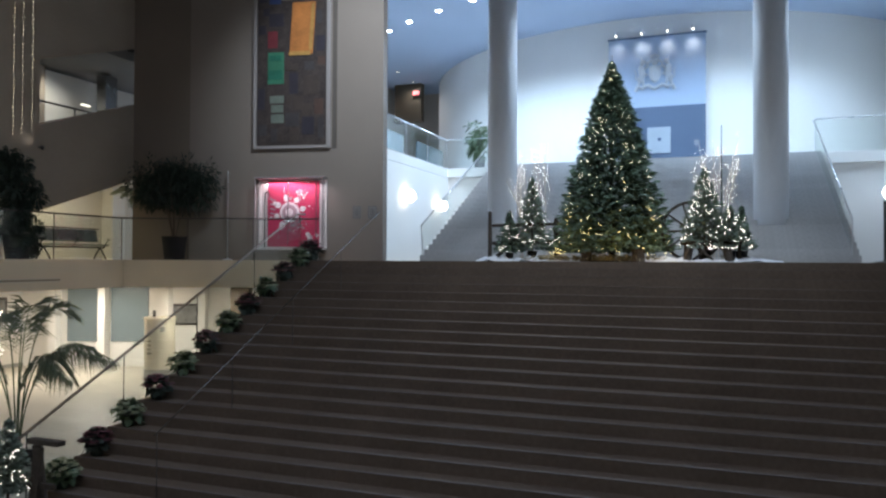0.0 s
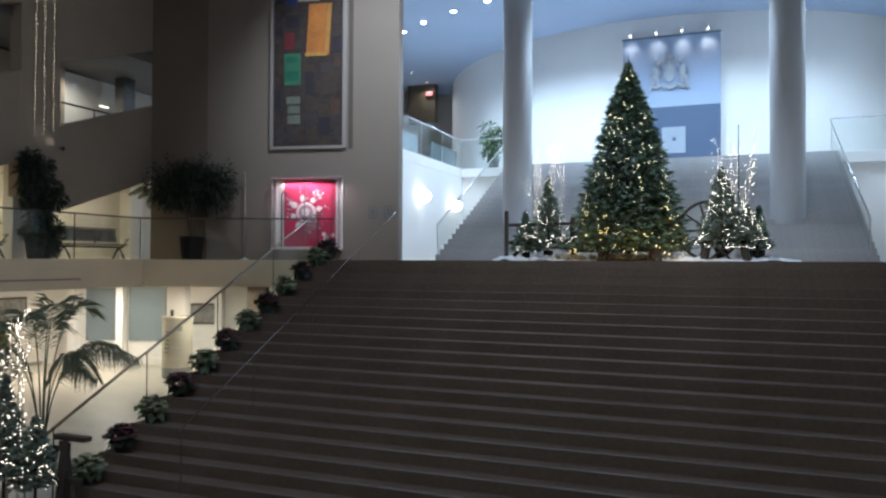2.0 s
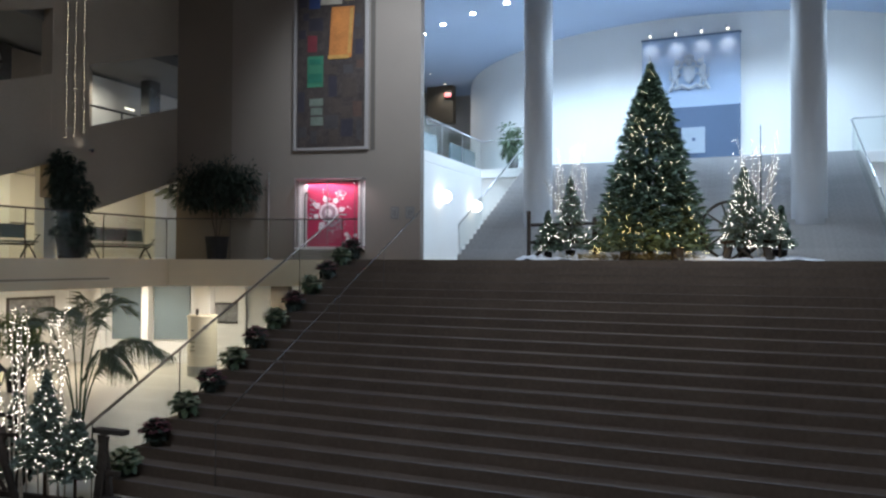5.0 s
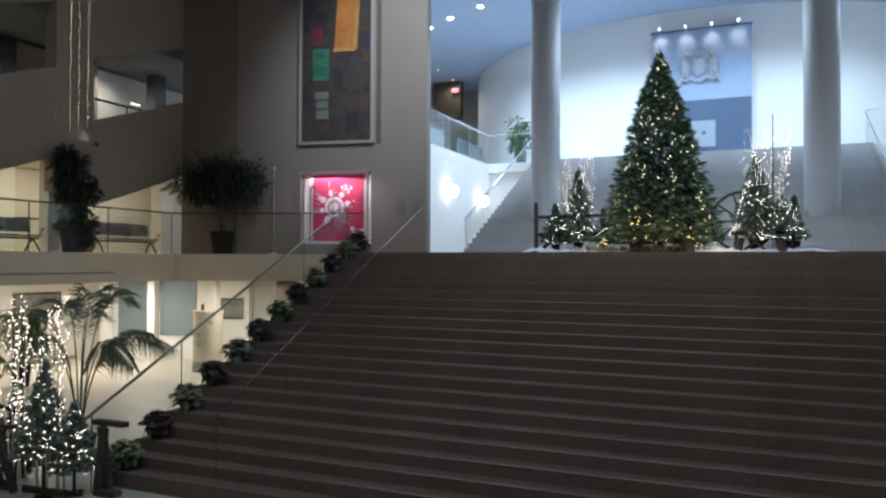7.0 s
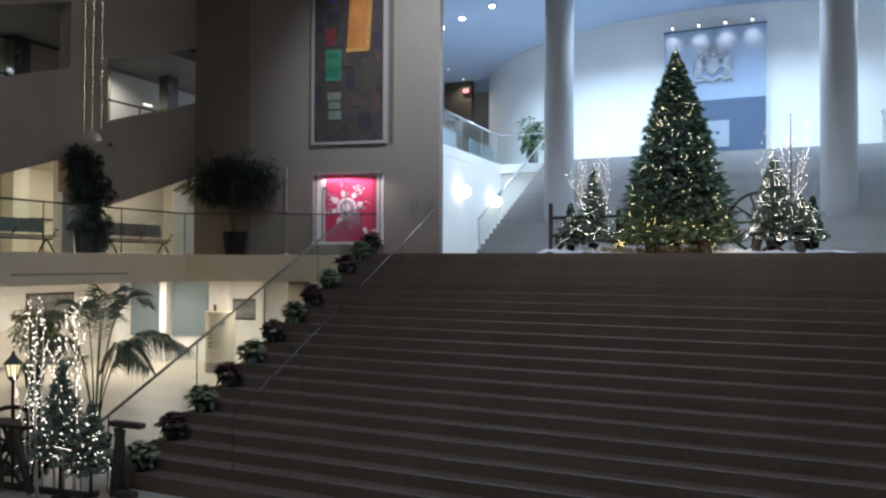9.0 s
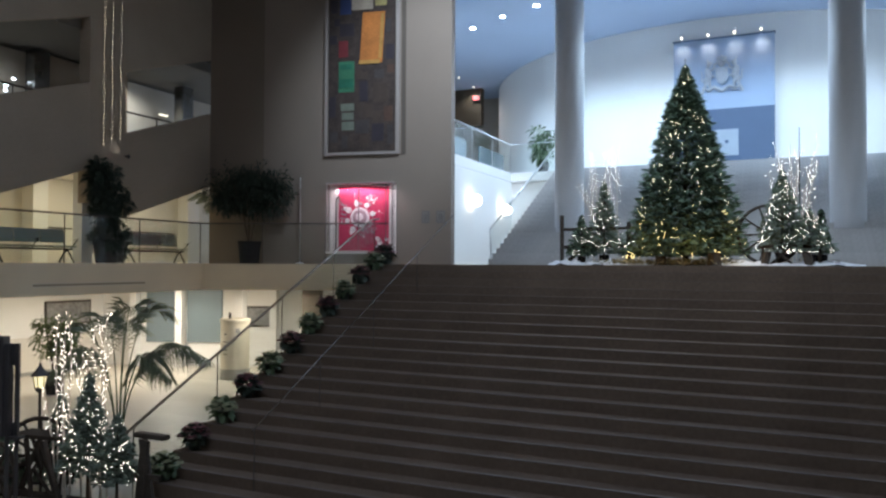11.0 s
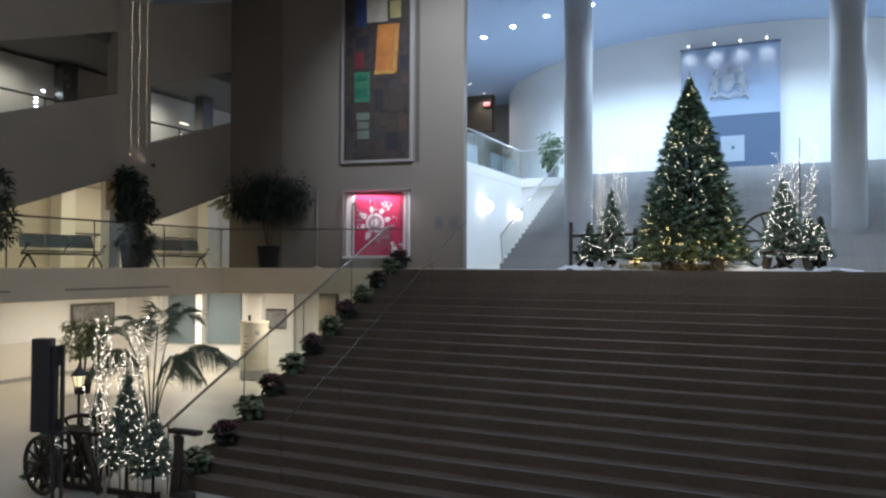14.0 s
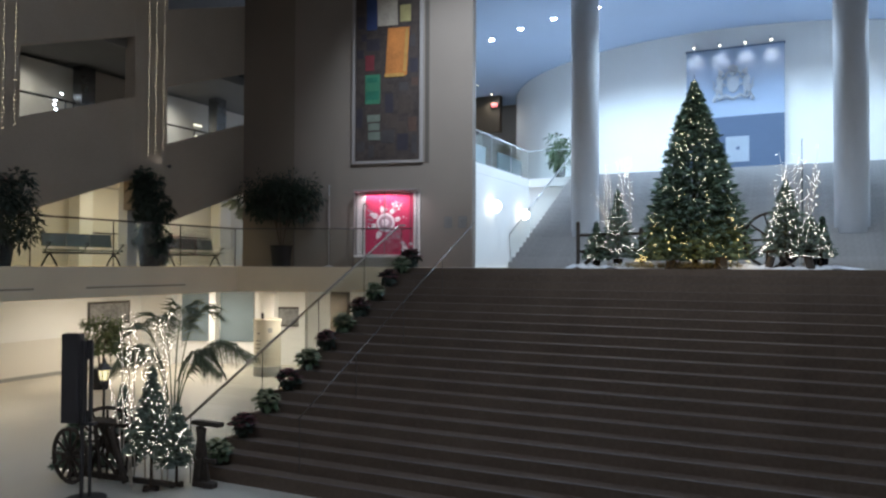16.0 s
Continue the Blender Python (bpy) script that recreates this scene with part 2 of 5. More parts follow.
M = {
    "stone_step": material("dark brown stone", (0.160, 0.120, 0.093), 0.8, vary=0.3, grain=14, patch=0.9, bump=0.04, random_ob=0.25, spec=0.15),
    "stone_edge": material("stone nosing", (0.145, 0.115, 0.107), 0.65, vary=0.3, grain=18, patch=1.2, spec=0.25),
    "stone_grey": material("grey stone tread", (0.45, 0.447, 0.45), 0.55, vary=0.2, grain=14, patch=0.9, bump=0.04, random_ob=0.2),
    "floor": material("pale polished terrazzo", (0.56, 0.53, 0.46), 0.42, vary=0.12, grain=60, patch=0.6, bump=0.01),
    "floor_dark": material("grey brown stone floor", (0.26, 0.22, 0.19), 0.35, vary=0.2, grain=30, patch=0.7, bump=0.02),
    "plaster": material("off-white plaster", (0.70, 0.67, 0.62), 0.85, vary=0.07, grain=90, patch=0.5),
    "plaster_white": material("white plaster", (0.80, 0.80, 0.79), 0.85, vary=0.05, grain=90, patch=0.4),
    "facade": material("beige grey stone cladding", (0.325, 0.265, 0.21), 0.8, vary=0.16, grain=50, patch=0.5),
    "corridor": material("beige corridor paint", (0.50, 0.45, 0.40), 0.85, vary=0.08, grain=60, patch=0.5),
    "fascia": material("beige painted fascia", (0.70, 0.585, 0.42), 0.7, vary=0.1, grain=60, patch=0.7),
    # the picture wall's stone again, darkened in colour for the corner's shade
    "wall_corner_shade": material("stone darkened for corner shade", (0.19, 0.15, 0.118), 0.8, vary=0.14, grain=50, patch=0.45),
    "pier_brown": material("brown pier cladding", (0.09, 0.068, 0.045), 0.6, vary=0.15, grain=40, patch=0.8),
    "picture_wall": material("warm grey stone wall", (0.25, 0.207, 0.178), 0.75, vary=0.12, grain=50, patch=0.45),
    # white ceiling with the cool bounced light put into its blue grey
    "ceiling": material("ceiling tinted for cool light", (0.42, 0.51, 0.67), 0.9, vary=0.05, grain=80, patch=0.4),
    # one even dark tone for upper ceilings, top floor and roof rim
    "ceiling_dark": material("dark warm grey", (0.18, 0.17, 0.16), 0.9, vary=0.1),
    "column": material("pale stone column", (0.70, 0.705, 0.73), 0.6, vary=0.08, grain=50, patch=0.8),
    "steel": material("brushed steel", (0.62, 0.63, 0.64), 0.3, 1.0, vary=0.08, grain=120),
    "rail_grey": material("dull grey metal rail", (0.21, 0.21, 0.21), 0.25, 0.95, vary=0.1, grain=120),
    "rail_brown": material("brown metal rail", (0.27, 0.24, 0.21), 0.3, 0.85, vary=0.15, grain=80),
    "bronze": material("dark bronze rail", (0.10, 0.09, 0.085), 0.35, 0.8, vary=0.1),
    "black": material("black plastic", (0.045, 0.042, 0.045), 0.5, vary=0.2),
    "cloth_black": material("black grille cloth", (0.055, 0.05, 0.052), 0.9, vary=0.3, grain=300),
    "wood_dark": material("dark weathered wood", (0.055, 0.042, 0.034), 0.75, vary=0.4, grain=25, patch=4),
    "bark": material("brown bark", (0.08, 0.055, 0.038), 0.85, vary=0.3, grain=40),
    "fir": material("dark green fir needles", (0.095, 0.145, 0.10), 0.6, vary=0.45, island=0.8, grain=20, bump=0),
    "fir_pale": material("pale fir needles", (0.17, 0.215, 0.175), 0.6, vary=0.4, island=0.8, grain=20, bump=0),
    "palm_leaf": material("grey green palm leaf", (0.145, 0.165, 0.105), 0.5, vary=0.4, island=0.8, grain=15, bump=0),
    "leaf": material("dark green leaf", (0.022, 0.038, 0.026), 0.6, vary=0.4, island=0.8, grain=15, bump=0),
    "leaf_mid": material("green leaf", (0.095, 0.145, 0.075), 0.45, vary=0.4, island=0.8, grain=15, bump=0),
    "leaf_bright": material("yellow green leaf", (0.12, 0.16, 0.07), 0.5, vary=0.4, island=0.8, grain=15, bump=0),
    "red_leaf": material("deep red bract", (0.105, 0.026, 0.036), 0.5, vary=0.35, island=0.7, grain=15, bump=0),
    "pale_leaf": material("pale cream bract", (0.26, 0.27, 0.16), 0.5, vary=0.25, island=0.7, grain=15, bump=0),
    "pot": material("dark pot", (0.026, 0.025, 0.028), 0.75, vary=0.2, spec=0.2),
    "foil": material("green foil wrap", (0.03, 0.045, 0.033), 0.4, 0.3, vary=0.3, grain=30, bump=0.2),
    "twig": material("white painted twig", (0.62, 0.55, 0.47), 0.7, vary=0.15),
    "snow": material("white cotton snow", (0.62, 0.63, 0.67), 0.95, vary=0.06, grain=30, bump=0.3),
    "straw": material("dry straw", (0.22, 0.19, 0.12), 0.9, vary=0.4, island=0.8, grain=30),
    "seat": material("grey green vinyl", (0.25, 0.27, 0.235), 0.5, vary=0.12),
    "chrome": material("dull chrome", (0.5, 0.5, 0.5), 0.25, 1.0, vary=0.05),
    "dark_metal": material("dark metal leg", (0.06, 0.06, 0.06), 0.4, 0.7, vary=0.1),
    "quilt": material("crimson quilt cloth", (0.55, 0.035, 0.11), 0.9, vary=0.12, grain=120, patch=6, bump=0.2, sheen=0.2),
    "applique": material("white quilt cloth", (0.82, 0.76, 0.78), 0.9, vary=0.08, grain=120, bump=0.2),
    "applique_grey": material("grey rose quilt cloth", (0.42, 0.30, 0.34), 0.9, vary=0.2, grain=60, bump=0.2),
    "white_frame": material("white lacquered frame", (0.80, 0.78, 0.76), 0.4, vary=0.05),
    "pale_frame": material("pale stone frame", (0.33, 0.295, 0.285), 0.6, vary=0.06),
    "tapestry": material("dark brown woven ground", (0.056, 0.042, 0.038), 0.95, vary=0.6, grain=25, patch=3.0, bump=0.3),
    "panel_blue": material("pale blue panel", (0.34, 0.43, 0.575), 0.7, vary=0.06, grain=40, patch=0.6),
    "panel_navy": material("slate blue panel", (0.085, 0.125, 0.20), 0.7, vary=0.1, grain=40, patch=0.6),
    "relief": material("grey cast relief", (0.42, 0.45, 0.5), 0.5, vary=0.15, grain=25, bump=0.2),
    "plaque": material("pale plaque", (0.33, 0.385, 0.45), 0.5, vary=0.1),
    "blue_glass": material("blue grey glass screen", (0.19, 0.24, 0.27), 0.25, vary=0.1, patch=1.0),
    "kiosk": material("cream laminate", (0.62, 0.58, 0.47), 0.5, vary=0.06),
    "kiosk_base": material("grey plinth", (0.32, 0.32, 0.30), 0.5, vary=0.1),
    "ink": material("dark print", (0.08, 0.08, 0.085), 0.8, vary=0.3),
    "notice_grey": material("grey notice frame", (0.15, 0.145, 0.15), 0.5, vary=0.1),
    "notice_sheet": material("faded notice sheet", (0.235, 0.215, 0.21), 0.8, vary=0.15, grain=20, patch=4),
    "canvas": material("painted canvas", (0.24, 0.245, 0.25), 0.8, vary=0.5, grain=8, patch=3),
    "door": material("dark door", (0.08, 0.07, 0.065), 0.5, vary=0.15),
    "fascia_slot": material("shaded fascia slot", (0.30, 0.245, 0.18), 0.8),
    # dark brown that paints the shadow beside the tapestry's frame
    "slot": material("brown for the frame's shadow", (0.11, 0.092, 0.078), 0.8),
    "glass": pane("clear glass", (0.972, 0.99, 0.982), 0.2),
    "glass_gallery": pane("gallery glass", (0.965, 0.985, 0.975), 0.3),
    "glass_case": pane("case glass", (0.97, 0.97, 0.97), 0.5),
    "bulb_warm": glow("warm bulb", (1.0, 0.77, 0.28), 7.5),
    "bulb_gold": glow("gold bulb", (1.0, 0.88, 0.54), 6.5),
    "bulb_white": glow("white bulb", (1.0, 0.90, 0.77), 9),
    "bulb_hall": glow("soft white bulb", (1.0, 0.90, 0.77), 8),
    "bulb_dim": glow("small amber bulb", (1.0, 0.84, 0.52), 4.5),
    "lamp": glow("ceiling lamp", (0.86, 0.94, 1.0), 90),
    "lamp_warm": glow("downlight lens", (1.0, 0.9, 0.7), 7),
    "strip_warm": glow("dim lamp strip", (1.0, 0.97, 0.78), 2.2),
    "sconce": glow("sconce globe", (1.0, 0.97, 0.93), 6),
    "lantern": glow("lantern flame", (1.0, 0.88, 0.52), 1.0),
    "exit_red": glow("red sign", (1.0, 0.14, 0.14), 0.2),
    "reflection_glow": glow("blue white lamp reflection", (0.75, 0.88, 1.0), 12),
}


# ---- building blocks ----
def part(name, bm, mat, parent=None, label="", smooth=False):
    me = bpy.data.meshes.new(name)
    bm.to_mesh(me)
    bm.free()
    me.materials.append(M[mat])
    if smooth:
        me.polygons.foreach_set("use_smooth", [True] * len(me.polygons))
    ob = new(name, me)
    if parent is not None:
        ob.parent = parent
    if label:
        tagged(ob, label)
    return ob


def raw(name, verts, faces, mat, parent=None, label=""):
    me = bpy.data.meshes.new(name)
    me.from_pydata(verts, [], faces)
    me.materials.append(M[mat])
    ob = new(name, me)
    if parent is not None:
        ob.parent = parent
    if label:
        tagged(ob, label)
    return ob


def thing(name, loc, label, category, group="", kind="", turn=0.0):
    ob = new(name)
    ob.matrix_world = pose(*loc, 0, 0, turn)
    ob.empty_display_size = 0.1
    return tagged(ob, label, category, group, kind)


def box(bm, c, s, turn=0.0, bevel=0.0, tilt=None):
    m = Matrix.Translation(c) @ (tilt if tilt is not None else Matrix.Rotation(radians(turn), 4, "Z")) @ Matrix.Diagonal((*s, 1))
    vs = bmesh.ops.create_cube(bm, size=1, matrix=m)["verts"]
    if bevel:
        es = list({e for v in vs for e in v.link_edges})
        bmesh.ops.bevel(bm, geom=es, offset=bevel, segments=2, affect="EDGES", profile=0.6)
    return bm


def block(c, s, turn=0.0, bevel=0.0, tilt=None):
    return box(bmesh.new(), c, s, turn, bevel, tilt)


def rod(bm, p, q, r, r2=None, seg=10, caps=True):
    p, q = Vector(p), Vector(q)
    d = q - p
    m = Matrix.Translation((p + q) / 2) @ d.to_track_quat("Z", "Y").to_matrix().to_4x4()
    bmesh.ops.create_cone(bm, cap_ends=caps, segments=seg, radius1=r, radius2=r if r2 is None else r2, depth=d.length, matrix=m)
    return bm


def stick(p, q, r, r2=None, seg=10):
    return rod(bmesh.new(), p, q, r, r2, seg)


def tube(bm, pts, r, seg=8, r_end=None):
    """A bent round bar through pts."""
    pts = [Vector(p) for p in pts]
    rings = []
    up = Vector((0.13, 0.31, 0.94))
    for i, p in enumerate(pts):
        d = (pts[min(i + 1, len(pts) - 1)] - pts[max(i - 1, 0)]).normalized()
        a = d.cross(up).normalized()
        b = a.cross(d)
        k = r if r_end is None else r + (r_end - r) * i / (len(pts) - 1)
        rings.append([bm.verts.new(p + k * (math.cos(2 * math.pi * j / seg) * a + math.sin(2 * math.pi * j / seg) * b)) for j in range(seg)])
    for u, v in zip(rings, rings[1:]):
        for j in range(seg):
            bm.faces.new((u[j], u[(j + 1) % seg], v[(j + 1) % seg], v[j]))
    bm.faces.new(rings[0][::-1])
    bm.faces.new(rings[-1])
    return bm


def lathe(profile, seg=20):
    """A turned body from (radius, height) pairs."""
    bm = bmesh.new()
    rings = [[bm.verts.new((r * math.cos(2 * math.pi * j / seg), r * math.sin(2 * math.pi * j / seg), z)) for j in range(seg)] for r, z in profile]
    for u, v in zip(rings, rings[1:]):
        for j in range(seg):
            bm.faces.new((u[j], u[(j + 1) % seg], v[(j + 1) % seg], v[j]))
    bm.faces.new(rings[0][::-1])
    bm.faces.new(rings[-1])
    return bm


def prism(pts, shift):
    """A flat outline (3D points) thickened by the vector shift."""
    bm = bmesh.new()
    a = [bm.verts.new(p) for p in pts]
    b = [bm.verts.new(Vector(p) + Vector(shift)) for p in pts]
    bm.faces.new(a)
    bm.faces.new(b[::-1])
    for i in range(len(a)):
        j = (i + 1) % len(a)
        bm.faces.new((a[j], a[i], b[i], b[j]))
    bmesh.ops.recalc_face_normals(bm, faces=bm.faces)
    return bm


def plan(pts, z0, z1):
    return prism([(x, y, z0) for x, y in pts], (0, 0, z1 - z0))


def structure(name, bm, mat, label, category="wall", smooth=False):
    return tagged(part(name, bm, mat, None, "", smooth), label, category, "", "structure")


def blobs(points, r, jitter=0.25, rng=random):
    """Small bulbs (octahedra, once split) at points: vertices and faces."""
    base = [(0, 0, 1), (1, 0, 0), (0, 1, 0), (-1, 0, 0), (0, -1, 0), (0, 0, -1)]
    tri = [(0, 1, 2), (0, 2, 3), (0, 3, 4), (0, 4, 1), (5, 2, 1), (5, 3, 2), (5, 4, 3), (5, 1, 4)]
    verts, faces = [], []
    for p in points:
        k, o = r * (1 + rng.uniform(-jitter, jitter)), len(verts)
        verts += [(p[0] + k * x, p[1] + k * y, p[2] + k * z * 1.25) for x, y, z in base]
        faces += [tuple(o + i for i in f) for f in tri]
    return verts, faces


# ---- structure ----
structure("floor", block((0, -5, -0.1), (44, 50, 0.2)), "floor", "pale polished stone floor of the lower hall", "floor")
# landing and the galleries' slabs
structure("landing", block((6.93, 5.6 + RUN / 2 - 0.16, H / 2), (14.36, 11.2 - RUN + 0.3, H)), "floor_dark", "dark stone landing between the two flights", "floor")
structure("gallery_slab", plan([(-7.0, -20), (-7.0, 1.72), (-0.26, 4.31), (-0.26, 9.4), (-13.9, 9.4), (-13.9, -20)], 2.88, H), "fascia", "beige slab edge of the upper gallery", "floor")
slot_y = ((-6.9, -5.32), (-3.89, -0.52), (-12.0, -8.4))
for a, b in slot_y:
    structure("trim", block((-6.998, (a + b) / 2, 3.14), (0.02, b - a, 0.045)), "fascia_slot", "dark air slot in the gallery's edge", "vent")

# left front: piers and slanting parapets, bay after bay
BAY, SP, FX, STOREY = 4.68, 0.35, -7.85, 4.125
for k in range(4):
    right = 2.99 - BAY * k
    structure("wall_pier", block((FX - 0.197, right - 4.075, (6.3 + 15) / 2), (0.40, 1.21, 15 - 6.3 + 2.0)), "facade", "beige grey stone pier between gallery bays", "wall")
    structure("column_gallery", block((FX - 0.55, right - 4.38, 5.0), (0.36, 0.36, 2.64)), "plaster_white", "white square column at the gallery's front", "column")
    for j in range(3):
        lo, hi = 6.19 + STOREY * j, 8.55 + STOREY * j
        a, b = right + (0.12 if k == 0 else 0.0), right - 3.47
        f = lambda z, y: z + SP * (y - right)
        structure("parapet", prism([(FX, a, f(lo, a)), (FX, a, min(15, f(hi, a))), (FX, b, min(15, f(hi, b))), (FX, b, f(lo, b))], (-0.34, 0, 0)), "facade",
                  "slanting beige stone parapet of the upper gallery", "wall")
structure("wall_west", block((-13.75, -7, 7.5), (0.3, 32, 15)), "plaster", "plain cream wall behind the galleries")
structure("wall_gallery_back", block((-11.95, -5.0, 5.0), (0.2, 28, 2.64)), "plaster", "pale yellow lit back wall of the gallery")
structure("wall_upper_back", block((-11.4, -5.0, 8.4), (0.2, 28, 3.0)), "plaster", "pale back wall of the top gallery")
structure("ceiling_gallery", block((-10.98, -5.3, 6.6), (5.6, 29.3, 0.5)), "plaster", "plain gallery ceiling under the top floor", "ceiling")
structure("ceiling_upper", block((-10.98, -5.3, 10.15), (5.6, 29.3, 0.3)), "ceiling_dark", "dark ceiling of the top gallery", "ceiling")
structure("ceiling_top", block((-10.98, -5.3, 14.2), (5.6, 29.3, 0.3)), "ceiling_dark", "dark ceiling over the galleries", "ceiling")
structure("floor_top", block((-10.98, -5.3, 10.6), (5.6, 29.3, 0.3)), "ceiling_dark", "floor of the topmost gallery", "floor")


# picture wall, slanting; its left end has the corner's shade in its colour
def wall_strip(name, a0, a1, z0, z1, off, depth, mat, label, kind_word="wall", at=on_wall):
    p = [at(a0, off), at(a1, off), at(a1, off + depth), at(a0, off + depth)]
    return structure(name, plan(p, z0, z1), mat, label, kind_word)


wall_strip("wall_picture", 0.95, 7.08, H, 15, 0.45, 0.5, "picture_wall", "warm grey stone wall carrying the tall tapestry")
wall_strip("wall_corner", -0.98, 0.95, H, 15, 0.49, 0.46, "wall_corner_shade", "stone wall in the atrium corner, shade put into its brown")
# the tapestry frame's shadow, laid on the wall as a brown strip
wall_strip("trim_groove", 5.52, 5.66, 7.03, 15, 0.435, 0.1, "slot", "tapestry frame's shadow as a narrow dark strip", "trim")

# lower hall behind the slab's edge
wall_strip("wall_hall_back", -7.2, 5.2, 0, 2.88, 4.0, 0.25, "plaster_white", "brightly lit cream wall of the lower hall", at=in_hall)
structure("wall_hall_side", block((-13.45, -4.5, 1.44), (0.3, 17, 2.88)), "plaster_white", "long cream side wall of the lower hall")
structure("trim_dado", block((-13.28, -4.5, 0.62), (0.04, 17, 1.24)), "plaster", "slightly darker dado of the lower hall", "trim")
structure("baseboard", block((-13.24, -4.5, 0.06), (0.05, 17, 0.12)), "kiosk_base", "grey baseboard", "baseboard")
wall_strip("column_brown", 2.46, 3.04, 0, 2.88, 1.6, 0.5, "pier_brown", "brown square pier in the lower hall", "column", in_hall)
for a in (-2.45, -4.12, 0.95):
    structure("column_hall", plan([in_hall(a - 0.12, 3.5), in_hall(a + 0.12, 3.5), in_hall(a + 0.12, 3.9), in_hall(a - 0.12, 3.9)], 0, 2.88), "plaster_white", "white square column of the lower hall", "column")
for a0, a1 in ((-3.80, -2.58), (-2.3, -1.02)):
    wall_strip("window_hall", a0, a1, 0.85, 2.86, 3.93, 0.06, "blue_glass", "blue grey glass screen in the lower hall", "window", in_hall)
structure("wall_stair_side", block((-0.2, 4.6, H / 2 - 0.01), (0.1, 9.2, H - 0.04)), "plaster", "plain wall under the landing")

# white alcove left and right of the upper flight, mezzanine, drum
for sx, nm in ((-0.35, "west"), (14.2, "east")):
    s = -1 if sx < 0 else 1
    structure("wall_alcove_" + nm, block((sx + s * 0.15, 8.2, (H + MEZZ - 0.35) / 2), (0.3, 6.6, MEZZ - 0.35 - H)), "plaster_white", "white wall beside the upper flight")
    structure("slab_mezzanine_" + nm, block((sx + s * 3.1, 14.1, MEZZ - 0.17), (6.2, 18.4, 0.34)), "plaster_white", "white edge of the mezzanine floor", "floor")
structure("wall_under_mezzanine", block((6.93, 11.35, (H + MEZZ - 0.35) / 2), (14.6, 0.3, MEZZ - 0.35 - H)), "plaster_white", "white wall under the mezzanine")
structure("slab_mezzanine", block((6.93, 16.1, MEZZ - 0.17), (14.55, 10.1, 0.34)), "plaster_white", "white edge of the mezzanine floor", "floor")
arc = [(DRUM[0] + DRUM_R * math.cos(radians(a)), DRUM[1] + DRUM_R * math.sin(radians(a))) for a in range(-176, -3, 2)]
inner = [(DRUM[0] + (DRUM_R - 0.3) * math.cos(radians(a)), DRUM[1] + (DRUM_R - 0.3) * math.sin(radians(a))) for a in range(-4, -177, -2)]
structure("wall_drum", plan(arc + inner, MEZZ, CEIL), "plaster_white", "tall white drum wall curving behind the landing", smooth=False)
structure("trim_drum_base", plan([(DRUM[0] + (DRUM_R + 0.03) * math.cos(radians(a)), DRUM[1] + (DRUM_R + 0.03) * math.sin(radians(a))) for a in range(-176, -3, 2)]
          + [(DRUM[0] + (DRUM_R - 0.1) * math.cos(radians(a)), DRUM[1] + (DRUM_R - 0.1) * math.sin(radians(a))) for a in range(-4, -177, -2)], MEZZ + 0.002, MEZZ + 0.14), "plaster", "low skirting round the drum wall", "baseboard")
structure("wall_far", block((-4, 22.5, 10), (14, 0.3, 6)), "corridor", "brownish far wall of the mezzanine corridor")
structure("wall_corridor", block((-7.2, 14.5, 10), (0.3, 16, 6)), "corridor", "brownish side wall of the mezzanine corridor")
structure("door_far", block((-4.6, 22.32, MEZZ + 1.1), (1.7, 0.08, 2.2)), "door", "dark double door at the corridor's end", "door")
structure("ceiling", block((6.8, 15.2, CEIL + 0.2), (34, 20.8, 0.4)), "ceiling", "smooth ceiling, cool light in its blue grey colour, with recessed lamps", "ceiling")
# unseen added roof opening: only rim and ribs are solid, world fill shines in
for y in (-21, -17, -13, -9, -5):
    structure("ceiling_rib_unseen", block((4.9, y, 15.15), (10.4, 0.3, 0.3)), "ceiling_dark", "dark rib of the added atrium roof opening", "ceiling")
structure("ceiling_rim_unseen", block((-7.1, -8.5, 15.15), (13.6, 28, 0.3)), "ceiling_dark", "dark unseen rim added round the atrium roof opening", "ceiling")
structure("ceiling_rim_east_unseen", block((13.35, -8.5, 15.151), (6.5, 28, 0.34)), "ceiling_dark", "dark unseen rim added round the atrium roof opening", "ceiling")
structure("ceiling_rim_back_unseen", block((8.2, 0.1, 15.152), (17, 10.2, 0.32)), "ceiling_dark", "dark unseen rim added round the atrium roof opening", "ceiling")
structure("wall_bulkhead", block((7.2, 4.95, 13.9), (14.4, 0.3, 2.2)), "plaster", "bulkhead between the two ceilings")
structure("wall_east", block((16.6, 0, 7.5), (0.3, 56, 15)), "plaster", "plain side wall beyond the stairs")
structure("wall_east_return", block((20.2, 4.8, 7.5), (7.0, 0.3, 15)), "plaster", "plain wall return")
structure("wall_south", block((3, -22.6, 7.5), (36, 0.3, 15)), "facade", "plain wall behind the camera")
structure("wall_back_closing", block((8, 25.4, 9), (40, 0.3, 10)), "plaster", "plain closing wall")
structure("wall_side_closing", block((21, 15, 9), (0.3, 21, 10)), "plaster", "plain closing wall")
for x in (3.24, 10.64):
    bm = lathe([(0.435, H), (0.435, CEIL)], 48)
    ob = structure("column", bm, "column", "tall round pale stone column rising through the stairs", "column")
    ob.location = (x, 6.1, 0)
    for p in ob.data.polygons:
        p.use_smooth = len(p.vertices) == 4


